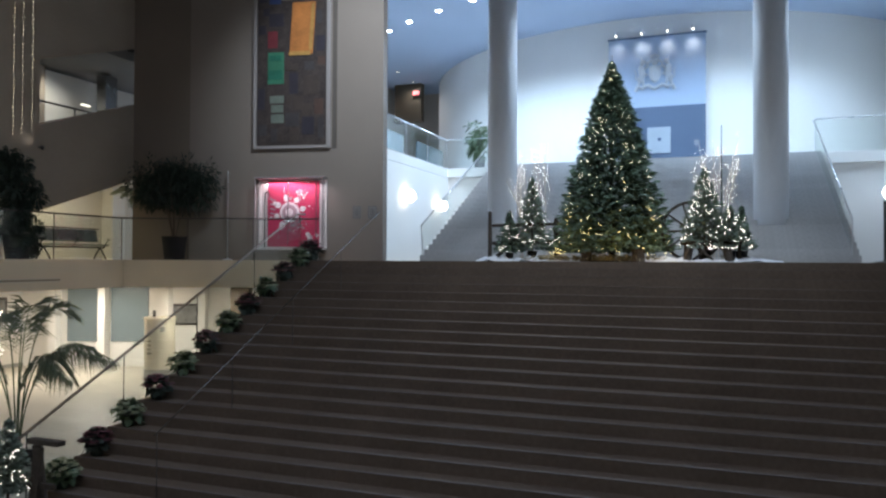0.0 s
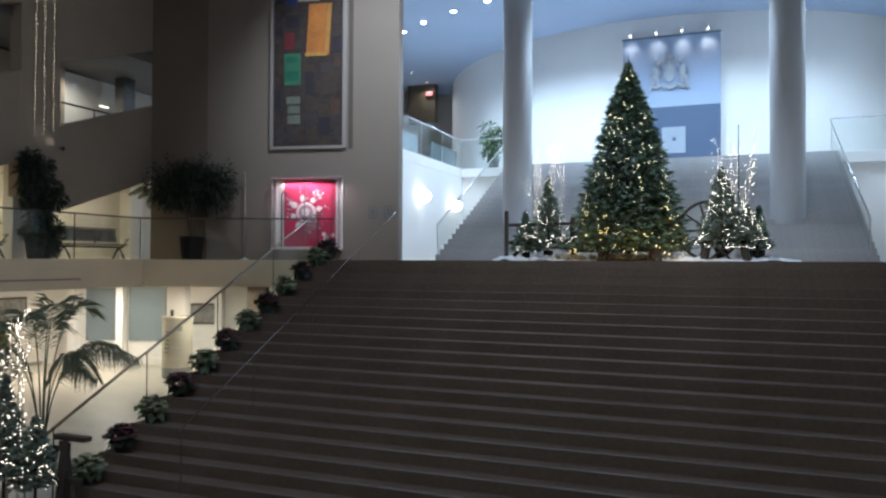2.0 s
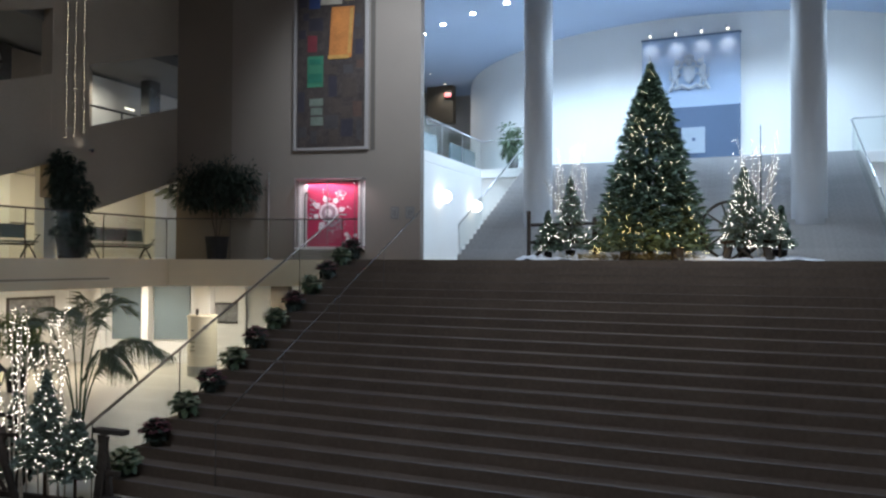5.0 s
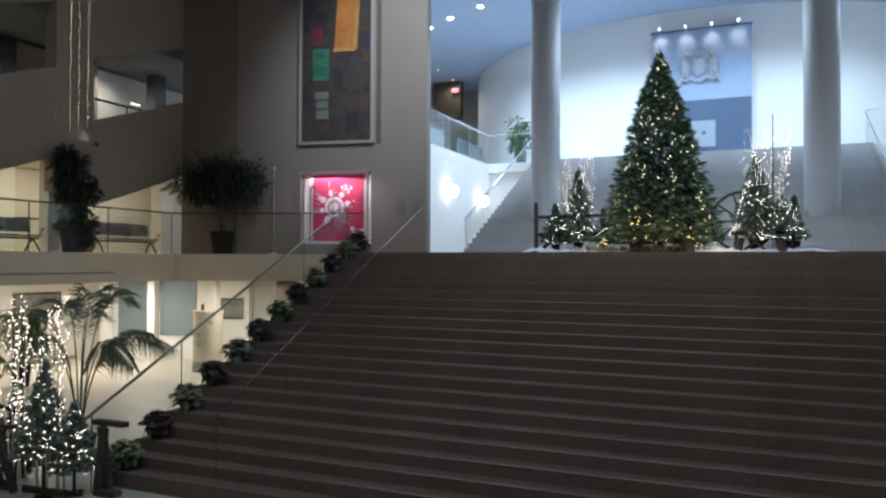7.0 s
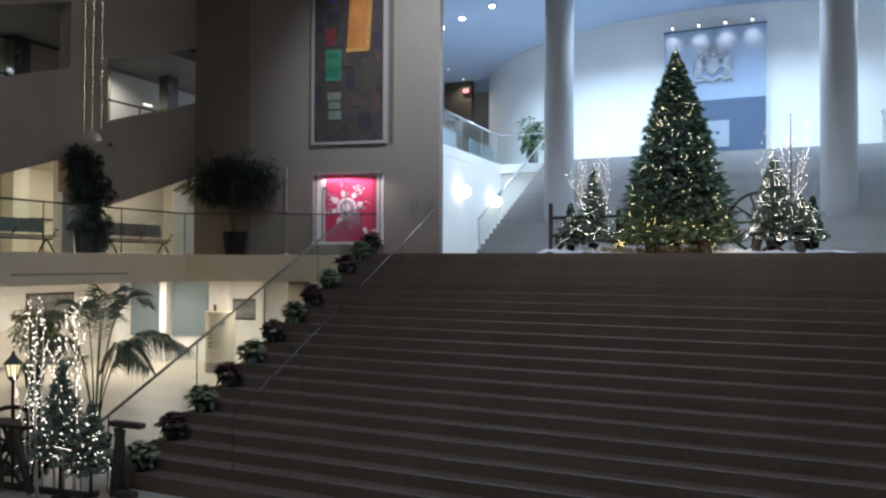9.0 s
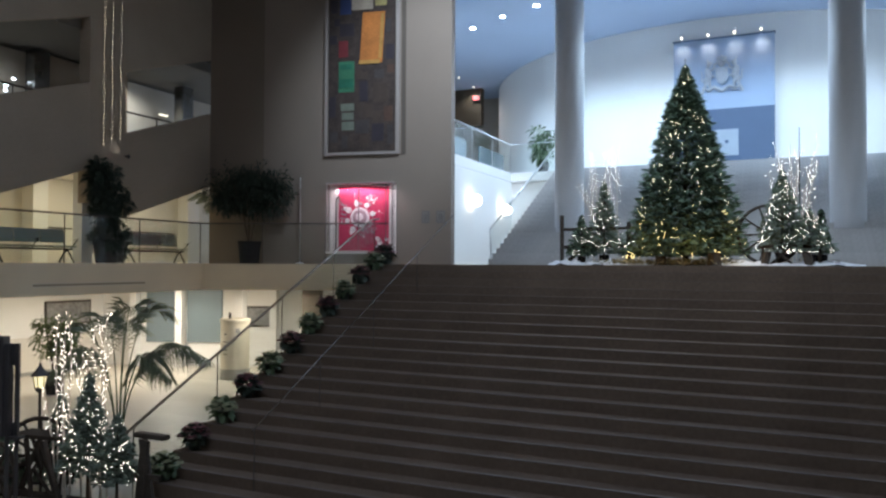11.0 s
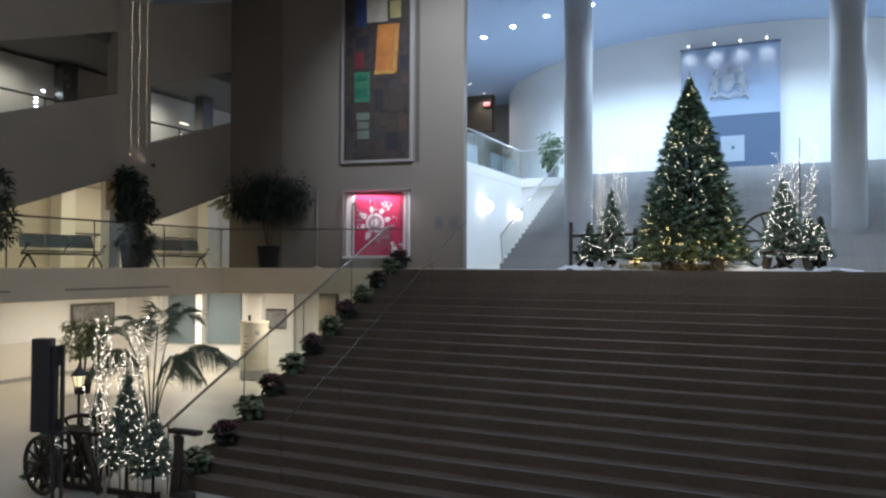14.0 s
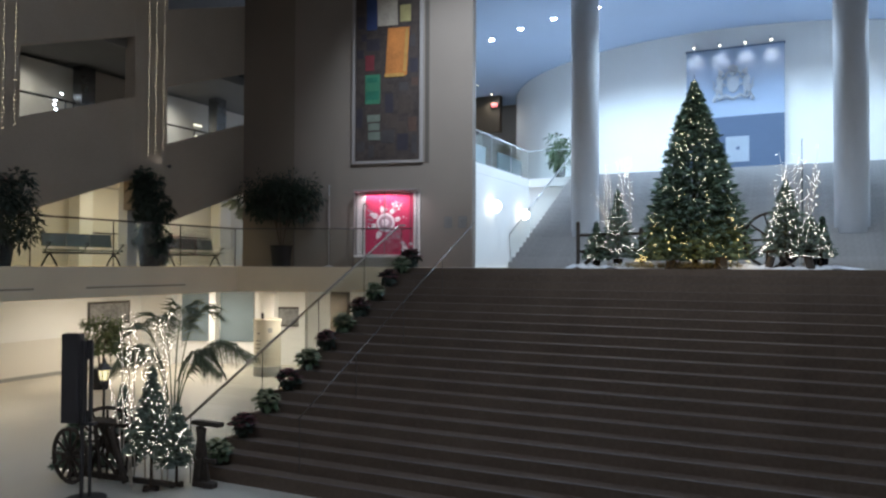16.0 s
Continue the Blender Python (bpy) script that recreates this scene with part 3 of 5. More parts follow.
# ---- stairs ----
def step_mesh(width, mat, rise, run):
    bm = bmesh.new()
    box(bm, (0, (run + 0.03) / 2, -rise / 2), (width, run + 0.03, rise))
    es = [e for e in bm.edges if all(v.co.y < 0.01 and v.co.z > -0.01 for v in e.verts)]
    bmesh.ops.bevel(bm, geom=es, offset=0.012, segments=2, affect="EDGES")
    me = bpy.data.meshes.new("step")
    bm.to_mesh(me)
    bm.free()
    me.materials.append(M[mat])
    return me


def nosing_mesh(width, mat):
    bm = block((0, 0.022, 0.0035), (width, 0.045, 0.007))
    me = bpy.data.meshes.new("nosing")
    bm.to_mesh(me)
    bm.free()
    me.materials.append(M[mat])
    return me


def flight(name, x0, x1, y0, z0, count, label, mat, edge, rise, run):
    """count steps going up from z0; the first riser stands at y0."""
    top = thing(name, ((x0 + x1) / 2, y0, z0), label, "stairs", kind="structure")
    sm, nm = step_mesh(x1 - x0, mat, rise, run), nosing_mesh(x1 - x0 - 0.02, edge)
    for j in range(count):
        st = new("step", sm)
        st.parent = top
        st.location = (0, j * run, (j + 1) * rise)
        ns = new("nosing", nm)
        ns.parent = st
    n = count
    h = (x1 - x0) / 2
    body = prism([(-h, 0.04, 0.001), (-h, n * run, n * rise - rise - 0.02), (-h, n * run, 0.001)], (2 * h, 0, 0))
    part("stair_body", body, mat, top)
    return top


low = flight("lower_flight", -0.25, 14.1, 0.03 - 21 * LOW_RUN, 0.065, 21, "very wide dark brown stone stairs with thin nosings", "stone_step", "stone_edge", LOW_RISE, LOW_RUN)
part("base_course", block((0, LOW_RUN / 2 + 0.006, -0.032), (14.34, LOW_RUN, 0.065)), "stone_step", low)
flight("upper_flight", 1.47, 12.4, 3.9, H, 22, "wide grey stone stairs rising behind the tree", "stone_grey", "stone_grey", RISE, RUN)
structure("landing_edge", block((6.925, 0.16, H - RISE / 2 + 0.001), (14.35, 0.32, RISE)), "stone_step", "dark stone edge of the landing", "floor")


# ---- rails ----
def rail_line(name, pts, r, mat, top, label=""):
    return part(name, tube(bmesh.new(), pts, r, 10), mat, top, label, True)


def glass_sheet(name, corners, normal, top, thick=0.014, mat="glass"):
    n = Vector(normal).normalized() * thick
    ob = part(name, prism([Vector(c) - n / 2 for c in corners], n), mat, top)
    ob.visible_shadow = False
    return ob


# glass balustrade on the open side of the lower flight
top = thing("stair_balustrade", (-0.10, 0, H), "glass stair balustrade with a dull metal handrail beside the poinsettias", "railing")
ys = [-7.29, -5.43, -3.57, -1.71, 0.15]
rail_line("handrail", [(0, -7.42, 1.09 - SLOPE * 7.42), (0, -3, 1.09 - 3 * SLOPE), (0, 0.02, 1.09 + 0.01), (0, 0.35, 1.12)], 0.024, "rail_brown", top)
for a, b in zip(ys, ys[1:]):
    b2 = b - 0.03
    fz = lambda y, h: min(h + SLOPE * y, h + 0.02)
    glass_sheet("glass_panel", [(0, a, fz(a, 0.10)), (0, b2, fz(b2, 0.10)), (0, b2, fz(b2, 1.05)), (0, a, fz(a, 1.05))], (1, 0, 0), top)
for y in ys:
    part("post", stick((0, y, min(0, SLOPE * y) - 0.14), (0, y, min(SLOPE * y, 0.0) + 1.08), 0.010, seg=8), "rail_grey", top)

# free handrail down the flight
top = thing("stair_handrail", (1.74, 0, H), "slim bright steel handrail on thin posts down the stairs", "railing")
rail_line("handrail", [(0, -6.75, 0.822 - SLOPE * 6.75), (0, -3, 0.822 - 3 * SLOPE), (0, 0.55, 0.822 + 0.55 * SLOPE), (0, 0.75, 0.822 + 0.75 * SLOPE)], 0.011, "rail_grey", top)
for y in (-6.7, -4.95, -3.1, -1.2):
    j = math.floor((0.03 - y) / LOW_RUN) + 1
    part("post", stick((0, y, -j * LOW_RISE + 0.02), (0, y, 0.815 + SLOPE * y), 0.008, seg=8), "bronze", top)


def balustrade(name, pts, z, height, label, rail="steel", step=1.9, mat="glass"):
    """A level glass balustrade along a plan line."""
    top = thing(name, (pts[0][0], pts[0][1], z), label, "railing")
    loc = [(x - pts[0][0], y - pts[0][1]) for x, y in pts]
    rail_line("handrail", [(x, y, height) for x, y in loc], 0.024, rail, top)
    for p, q in zip(loc, loc[1:]):
        d = Vector((q[0] - p[0], q[1] - p[1]))
        n = max(1, round(d.length / step))
        for i in range(n):
            a, b = Vector(p) + d * (i / n), Vector(p) + d * ((i + 1) / n) - d.normalized() * 0.03
            glass_sheet("glass_panel", [(a.x, a.y, 0.05), (b.x, b.y, 0.05), (b.x, b.y, height - 0.03), (a.x, a.y, height - 0.03)], (d.y, -d.x, 0), top, mat=mat)
            part("post", stick((a.x, a.y, 0.002), (a.x, a.y, height), 0.015, seg=8), rail, top)
    return top


balustrade("gallery_balustrade", [(-7.06, -19.5), (-7.06, 1.68), (-1.67, 3.752)], H, 1.22, "glass balustrade with a dark bronze rail along the gallery edge", "bronze", 2.25, "glass_gallery")
balustrade("mezzanine_balustrade", [(-0.4, 5.3), (-0.4, 11.12), (1.42, 11.12)], MEZZ, 1.1, "glass balustrade with a pale rail on the mezzanine")
balustrade("mezzanine_balustrade", [(12.26, 11.12), (14.3, 11.12), (16.0, 11.12)], MEZZ, 1.1, "glass balustrade with a pale rail on the mezzanine")
for x, lab in ((1.51, "left"), (12.22, "right")):
    top = thing("flight_balustrade", (x, 3.92, H), "glass balustrade with a bright handrail up the grey stairs", "railing")
    z0 = 1.0
    rail_line("handrail", [(0, 0, z0), (0, 3.5, z0 + 3.5 * SLOPE), (0, 7.25, z0 + 7.25 * SLOPE)], 0.025, "steel", top)
    part("post", stick((0, 0.10, 0.16), (0, 0, z0), 0.016, seg=8), "steel", top)
    for i in range(4):
        a, b = 0.1 + i * 1.75, 0.1 + (i + 1) * 1.75 - 0.03
        glass_sheet("glass_panel", [(0, a, 0.22 + a * SLOPE), (0, b, 0.22 + b * SLOPE), (0, b, z0 - 0.03 + b * SLOPE), (0, a, z0 - 0.03 + a * SLOPE)], (1, 0, 0), top)
top = thing("upper_rail", (-8.35, -0.45, 6.93), "dark handrail inside the top gallery's opening", "railing")
rail_line("handrail", [(0, 0, 1.17), (0, 3.2, 1.17)], 0.03, "bronze", top)
for y in (0.1, 1.6, 3.1):
    part("post", stick((0, y, -0.08), (0, y, 1.17), 0.02), "bronze", top)
copy_thing(top, pose(-8.35, -0.45 - BAY, 6.93))


# ---- plants and trees ----
def leaf_quads(verts, faces, base, way, length, width, droop, rng, spin=0.0):
    """One leaf as a bent strip of two quads with pointed ends."""
    way = Vector(way).normalized()
    side = way.cross(Vector((0, 0, 1)))
    if side.length < 0.05:
        side = Vector((1, 0, 0))
    side = Matrix.Rotation(spin, 3, way) @ side.normalized()
    b = Vector(base)
    m = b + way * length * 0.5
    t = b + way * length + Vector((0, 0, -droop * length))
    o = len(verts)
    verts += [tuple(b), tuple(m + side * width / 2), tuple(t), tuple(m - side * width / 2), tuple(m + Vector((0, 0, 0.06 * length)))]
    faces += [(o, o + 1, o + 4), (o + 1, o + 2, o + 4), (o + 2, o + 3, o + 4), (o + 3, o, o + 4)]


def fir(name, loc, height, radius, label, seed, lights=0, bulb="bulb_white", bulb_r=0.02, mat="fir", low=0.08, dense=1.0, low_warm=False, category="christmas tree", group="", pot=0.0):
    """A fir of many drooping twigs on a tapered trunk, with a string of bulbs."""
    rng = random.Random(seed)
    top = thing(name, loc, label, category, group)
    part("trunk", stick((0, 0, 0.02), (0, 0, height * 1.025), radius * 0.045 + 0.012, 0.006, 8), "bark", top)
    if pot:
        part("pot", lathe([(pot * 0.40, 0.004), (pot * 0.50, pot * 0.9), (pot * 0.54, pot), (pot * 0.44, pot), (pot * 0.42, pot - 0.03)], 14), "pot", top)
    else:
        bm = bmesh.new()
        for a in (0, 90):
            box(bm, (0, 0, 0.025), (radius * 0.9, 0.06, 0.05), a)
        part("stand", bm, "wood_dark", top)
    verts, faces = [], []
    n = int(420 * dense * (height / 2) ** 0.9)
    for i in range(n):
        u = ((i + rng.random()) / n) ** 1.25
        h = height * (low + (0.985 - low) * u)
        reach = radius * (1 - u) ** 1.0 * rng.uniform(*((0.80, 1.10) if height > 3 else (0.62, 1.22))) + 0.02
        ang = i * 2.39996 + rng.uniform(-0.4, 0.4)
        out = Vector((math.cos(ang), math.sin(ang), 0))
        rise = 0.25 - 0.35 * (1 - u)
        m = max(2, int(reach / 0.15) + 2)
        trim = min(1.0, 0.35 + reach / 0.45)
        for k in range(m):
            f = (k + 0.6) / m
            if f < 0.35 and reach > 0.4:
                continue
            p = out * reach * f + Vector((0, 0, h + rise * reach * f + 0.10 * reach * f * f))
            for s in (-1, 1):
                turn = Matrix.Rotation(s * rng.uniform(0.35, 0.95), 3, "Z")
                way = turn @ out + Vector((0, 0, rng.uniform(-0.25, 0.30)))
                leaf_quads(verts, faces, p, way, rng.uniform(0.13, 0.24) * (0.6 + 0.25 * radius) * trim, rng.uniform(0.035, 0.07), rng.uniform(0, 0.3), rng, rng.uniform(-1, 1))
        tip = out * reach + Vector((0, 0, h + rise * reach + 0.1 * reach))
        leaf_quads(verts, faces, tip - out * 0.06, out + Vector((0, 0, 0.25 + 0.9 * (trim < 0.6))), (0.15 + 0.05 * radius) * trim, 0.055, 0.1, rng, rng.uniform(-1, 1))
    tagged(raw("crown", verts, faces, mat, top), kind="stuff")
    if lights:
        warm, cool = [], []
        u, ang = 0.5, 0.0
        for i in range(lights):
            # some bulbs sit close to the one before, as they do along a string
            if rng.random() < 0.24:
                u, ang = min(0.99, max(0.0, u + rng.uniform(-0.025, 0.025))), ang + rng.uniform(0.04, 0.16) / (0.25 + radius * (1 - u))
            else:
                u, ang = rng.random() ** 1.35 * 0.99, rng.uniform(0, 2 * math.pi)
            rr = radius * (1 - u) ** 1.0 * rng.uniform(0.84, 1.04) + 0.03
            p = (rr * math.cos(ang), rr * math.sin(ang), height * (low + (1 - low) * u) - 0.06 * rr)
            (warm if low_warm and u < rng.uniform(0.12, 0.40) else cool).append(p)
        v, f = blobs(cool, bulb_r, rng=rng)
        tagged(raw("light_string", v, f, bulb, top, "small glowing bulbs"), kind="stuff")
        if warm:
            v, f = blobs(warm, bulb_r, rng=rng)
            tagged(raw("light_string", v, f, "bulb_warm", top, "small glowing golden bulbs"), kind="stuff")
    return top


def twig_tree(loc, stems, label, seed, start=0.3, pitch=0.055, bulb=0.0085, spread=0.022, glass="bulb_white"):
    """Bare white-painted stems, each a run of (x, z) places, wrapped with bulbs from a part of their height on."""
    rng = random.Random(seed)
    top = thing("twig_tree", loc, label, "lighted branches", "lighted branches")
    pts = []
    for i, way in enumerate(stems):
        y0 = 0.10 * math.sin(i * 2.4)
        line = []
        for (xa, za), (xb, zb) in zip(way, way[1:]):
            for k in range(4):
                f = k / 4
                line.append(Vector((xa + (xb - xa) * f + rng.uniform(-0.012, 0.012), y0 + rng.uniform(-0.012, 0.012), za + (zb - za) * f)))
        line.append(Vector((way[-1][0], y0, way[-1][1])))
        line[0].z = 0.004
        part("stem", tube(bmesh.new(), line, 0.015, 6, 0.004), "twig", top)
        tall, d = way[-1][1], 0.0
        for p, q in zip(line, line[1:]):
            n = int(((q - p).length + d) / pitch)
            for k in range(n):
                r = p.lerp(q, (k + rng.random()) / max(1, n))
                if r.z > start * tall:
                    pts.append(r + Vector((rng.gauss(0, spread), rng.gauss(0, spread), 0)))
            d = (q - p).length + d - n * pitch
        for s in range(2):
            k = rng.randrange(len(line) // 2, len(line) - 1)
            e = line[k] + Vector((rng.uniform(-0.12, 0.12), rng.uniform(-0.12, 0.12), rng.uniform(0.16, 0.32)))
            e.z = min(e.z, tall)
            part("twig", tube(bmesh.new(), [line[k], (line[k] + e) / 2 + Vector((0.015, 0.01, 0)), e], 0.006, 5, 0.003), "twig", top)
            pts += [line[k].lerp(e, f) for f in (0.35, 0.7, 1.0)]
    v, f = blobs(pts, bulb, rng=rng)
    tagged(raw("light_string", v, f, glass, top, "small white bulbs"), kind="stuff")
    return top


def poinsettia(loc, red, seed, size=1.0):
    rng = random.Random(seed)
    lab = "dark red poinsettia in a foil-wrapped pot on a stair" if red else "cream white poinsettia in a foil-wrapped pot on a stair"
    top = thing("poinsettia", loc, lab, "potted plant", "poinsettias up the stairs", turn=rng.uniform(0, 360))
    part("pot", lathe([(0.075 * size, 0.002), (0.105 * size, 0.15 * size), (0.125 * size, 0.165 * size), (0.10 * size, 0.16 * size)], 14), "foil", top)
    verts, faces, v2, f2 = [], [], [], []
    for i in range(130):
        ang, el = rng.uniform(0, 2 * math.pi), rng.uniform(-0.85, 1.2)
        way = Vector((math.cos(ang) * math.cos(el), math.sin(ang) * math.cos(el), math.sin(el)))
        base = Vector((0, 0, 0.185 * size)) + way * rng.uniform(0.04, 0.13) * size
        leaf_quads(verts, faces, base, way + Vector((0, 0, 0.1)), rng.uniform(0.09, 0.14) * size, rng.uniform(0.07, 0.11) * size, rng.uniform(0.1, 0.5), rng, rng.uniform(-0.6, 0.6))
    for i in range(19):
        ang = i * 2.4
        far = 0 if i == 0 else (0.09 if i < 5 else 0.14 if i < 11 else 0.18)
        c = Vector((far * math.cos(ang), far * math.sin(ang), 0.35 - 0.03 * (i > 0) - 0.05 * (i > 4) - 0.06 * (i > 10))) * size
        for j in range(7):
            b = ang + j * 0.9
            leaf_quads(v2, f2, c, (math.cos(b), math.sin(b), rng.uniform(0.0, 0.5)), rng.uniform(0.06, 0.10) * size, 0.065 * size, rng.uniform(0.1, 0.4), rng, rng.uniform(-0.4, 0.4))
    tagged(raw("foliage", verts, faces, "leaf" if red else "leaf_mid", top, "dark green leaves" if red else "green leaves"), kind="stuff")
    tagged(raw("flower_head", v2, f2, "red_leaf" if red else "pale_leaf", top), kind="stuff")
    return top


# one on every second step, and a larger one on the landing
for k in range(12):
    n = 2 * k - 1
    if k == 0:
        poinsettia((0.06, 0.36, H + 0.001), True, 40, 1.45)
    else:
        poinsettia((0.05, 0.20 - n * LOW_RUN, H + 0.024 - n * LOW_RISE), k % 2 == 0, 40 + k, 1.22)


def bush(name, loc, height, radius, pot_r, pot_h, label, seed, leaves=900, mat="leaf", low=0.30, leaf=0.2, group="", squash=1.0, turn=0.0):
    """An indoor tree in a pot: several stems and a ragged crown of leaves in clumps."""
    rng = random.Random(seed)
    top = thing(name, loc, label, "potted plant", group, turn=turn)
    part("pot", lathe([(pot_r * 0.8, 0.002), (pot_r, pot_h * 0.92), (pot_r * 1.06, pot_h), (pot_r * 0.9, pot_h), (pot_r * 0.88, pot_h - 0.05)], 20), "pot", top)
    clumps = []
    for i in range(6):
        ang = i * 2 * math.pi / 6 + rng.uniform(-0.3, 0.3)
        tip = Vector((math.cos(ang) * radius * 0.4, math.sin(ang) * radius * 0.4, height * rng.uniform(0.75, 0.95)))
        part("stem", tube(bmesh.new(), [(0.04 * math.cos(ang), 0.04 * math.sin(ang), pot_h - 0.06), (tip.x * 0.4, tip.y * 0.4, height * 0.5), tip], 0.018, 6, 0.006), "bark", top)
    for i in range(46):
        u = (i + rng.random()) / 46
        ang = rng.uniform(0, 2 * math.pi)
        rr = radius * math.sqrt(rng.random()) * (0.75 + 0.25 * math.sin(math.pi * u))
        clumps.append((Vector((rr * math.cos(ang), squash * rr * math.sin(ang), height * (low + (0.93 - low) * u))), radius * rng.uniform(0.25, 0.42)))
    verts, faces = [], []
    for i in range(leaves):
        c, r = rng.choice(clumps)
        d = Vector((rng.gauss(0, 1), rng.gauss(0, 1), rng.gauss(0, 0.8))).normalized()
        d.y *= squash
        leaf_quads(verts, faces, c + d * r * rng.uniform(0.3, 1.0), d + Vector((0, 0, rng.uniform(-0.7, 0.2))), leaf * rng.uniform(0.7, 1.3), leaf * 0.32, rng.uniform(0.1, 0.5), rng, rng.uniform(-1, 1))
    tagged(raw("foliage", verts, faces, mat, top), kind="stuff")
    return top


bush("indoor_tree", (-7.46, -1.42, H), 2.85, 0.50, 0.34, 0.62, "tall dark leafy indoor tree in a pot behind the balustrade", 5, 5200, squash=1.0, low=0.08, leaf=0.17)
bush("indoor_tree", (-7.46, -5.9, H), 2.3, 0.80, 0.34, 0.62, "broad dark leafy indoor tree in a pot behind the balustrade", 6, 3400, low=0.2, leaf=0.17)
x, y = on_wall(0.75, -0.05)
bush("indoor_tree", (x, y, H), 2.95, 1.32, 0.36, 0.70, "wide dark indoor tree in a pot before the darkened wall", 7, 6800, low=0.60, leaf=0.15, squash=0.3, turn=11)
bush("mezzanine_plant", (0.78, 11.6, MEZZ), 1.75, 0.48, 0.22, 0.4, "leafy green plant behind the mezzanine glass", 8, 420, "leaf_mid", leaf=0.26)
bush("hall_plant", (-9.55, -1.3, 0), 2.25, 0.62, 0.26, 0.60, "green ficus in a dark pot in the lower hall", 9, 1500, "leaf_bright", low=0.5, leaf=0.15)


def palm(loc, seed, label, fronds, hang=2, size=1.0):
    """A palm of arching fronds (azimuth, height, reach, drop); the first ones hang their leaflets."""
    rng = random.Random(seed)
    top = thing("palm", loc, label, "palm")
    part("pot", lathe([(0.20 * size, 0.002), (0.27 * size, 0.42 * size), (0.29 * size, 0.46 * size), (0.25 * size, 0.46 * size), (0.24 * size, 0.41 * size)], 20), "pot", top)
    z0 = 0.42 * size
    for n, (az, tall, reach, drop) in enumerate(fronds):
        low = n < hang
        a = radians(az)
        out = Vector((math.cos(a), math.sin(a), 0))
        line = []
        for k in range(19):
            f = k / 18
            line.append(out * (0.05 + reach * f ** 1.8) + Vector((0, 0, z0 + (tall - z0) * (1 - (1 - min(1, f * 1.25)) ** 1.6) - drop * max(0, f - 0.6) ** 1.4 * 3.2)))
        st = part("stem", tube(bmesh.new(), line, 0.015, 6, 0.004), "leaf_mid", top, "long green stalk")
        verts, faces = [], []
        lots, first = (60, 0.36) if low else (26, 0.44)
        for k in range(lots):
            f = first + (1 - first) * k / (lots - 1)
            i = min(17, int(f * 18))
            p = line[i].lerp(line[i + 1], f * 18 - i)
            d = (line[i + 1] - line[i]).normalized()
            side = d.cross(Vector((0, 0, 1))).normalized()
            ln = (0.46 if low else 0.50) * math.sin(math.pi * min(1, 0.12 + 0.88 * (f - first) / (1.04 - first))) + 0.10
            for s in (-1, 1):
                way = side * s * (0.7 if low else 0.9) + d * (0.55 if low else 0.75) + Vector((0, 0, (-0.42 if low else 0.04) + rng.uniform(-0.12, 0.12)))
                leaf_quads(verts, faces, p, way, ln * size * rng.uniform(0.85, 1.1), 0.024 if low else 0.0125, 0.48 if low else 0.22, rng, rng.uniform(-0.25, 0.25))
        tagged(raw("frond", verts, faces, "palm_leaf", st), kind="stuff")
    return top


palm((-1.62, -6.2, 0), 21, "feathery kentia palm in a dark pot beside the stairs",
     [(20, 2.42, 1.58, 0.48), (4, 2.28, 1.10, 0.62), (190, 2.35, 1.45, 0.85), (118, 2.95, 0.75, 0.22), (160, 2.80, 0.95, 0.35), (60, 2.92, 0.80, 0.26), (225, 2.62, 0.95, 0.40), (330, 2.75, 0.70, 0.22)], 3)
palm((-9.35, 5.05, H), 22, "small palm in a dark pot inside the lit gallery",
     [(262, 2.62, 1.25, 0.45), (240, 2.55, 0.7, 0.4), (20, 2.3, 0.9, 0.5), (90, 2.4, 0.8, 0.4), (160, 2.35, 0.9, 0.5), (310, 2.45, 0.9, 0.5)], 6, 0.6)

# big tree and the display on the landing
fir("christmas_tree", (7.08, 1.6, H), 4.55, 1.31, "tall dark green christmas tree with golden lights on the landing", 3, 640, "bulb_gold", 0.0072, low=0.055, dense=2.3, low_warm=True)
fir("small_fir", (4.80, 1.25, H), 1.15, 0.30, "small dark fir with white lights beside the fence", 11, 70, bulb_r=0.0060, low=0.20, pot=0.20, dense=0.8, group="small firs on the landing")
fir("small_fir", (5.28, 1.45, H), 1.95, 0.42, "slim fir with white lights beside the big tree", 12, 130, bulb_r=0.0060, low=0.15, pot=0.24, mat="fir_pale", dense=0.8, group="small firs on the landing")
fir("small_fir", (9.05, 1.3, H), 2.0, 0.50, "fir thick with white lights beside the wagon wheel", 13, 270, bulb_r=0.0060, low=0.16, pot=0.26, mat="fir_pale", dense=0.8, group="small firs on the landing")
fir("small_fir", (9.55, 1.1, H), 1.15, 0.42, "small bushy fir thick with white lights", 14, 180, bulb_r=0.0060, low=0.26, pot=0.24, mat="fir_pale", dense=0.8, group="small firs on the landing")
fir("small_fir", (9.78, 1.35, H), 1.16, 0.22, "small slim dark fir at the display's end", 15, 22, bulb_r=0.0060, low=0.24, pot=0.24, dense=0.7, group="small firs on the landing")
TWIGS = "bare white branches wrapped in white lights"
twig_tree((5.25, 1.8, H), [[(-0.30, 0), (-0.32, 1.3), (-0.35, 2.19), (-0.35, 2.72)], [(-0.10, 0), (-0.05, 1.4), (-0.01, 2.31), (-0.04, 2.69)], [(0.05, 0), (0.08, 1.4), (0.13, 2.77)],
          [(0.27, 0), (0.27, 0.97), (0.22, 2.17), (0.28, 2.86)], [(-0.25, 0), (-0.37, 1.3), (-0.68, 1.96)], [(-0.15, 0), (-0.2, 1.2), (-0.24, 2.5)]], TWIGS, 31, 0.25, 0.05, 0.0062, 0.05)
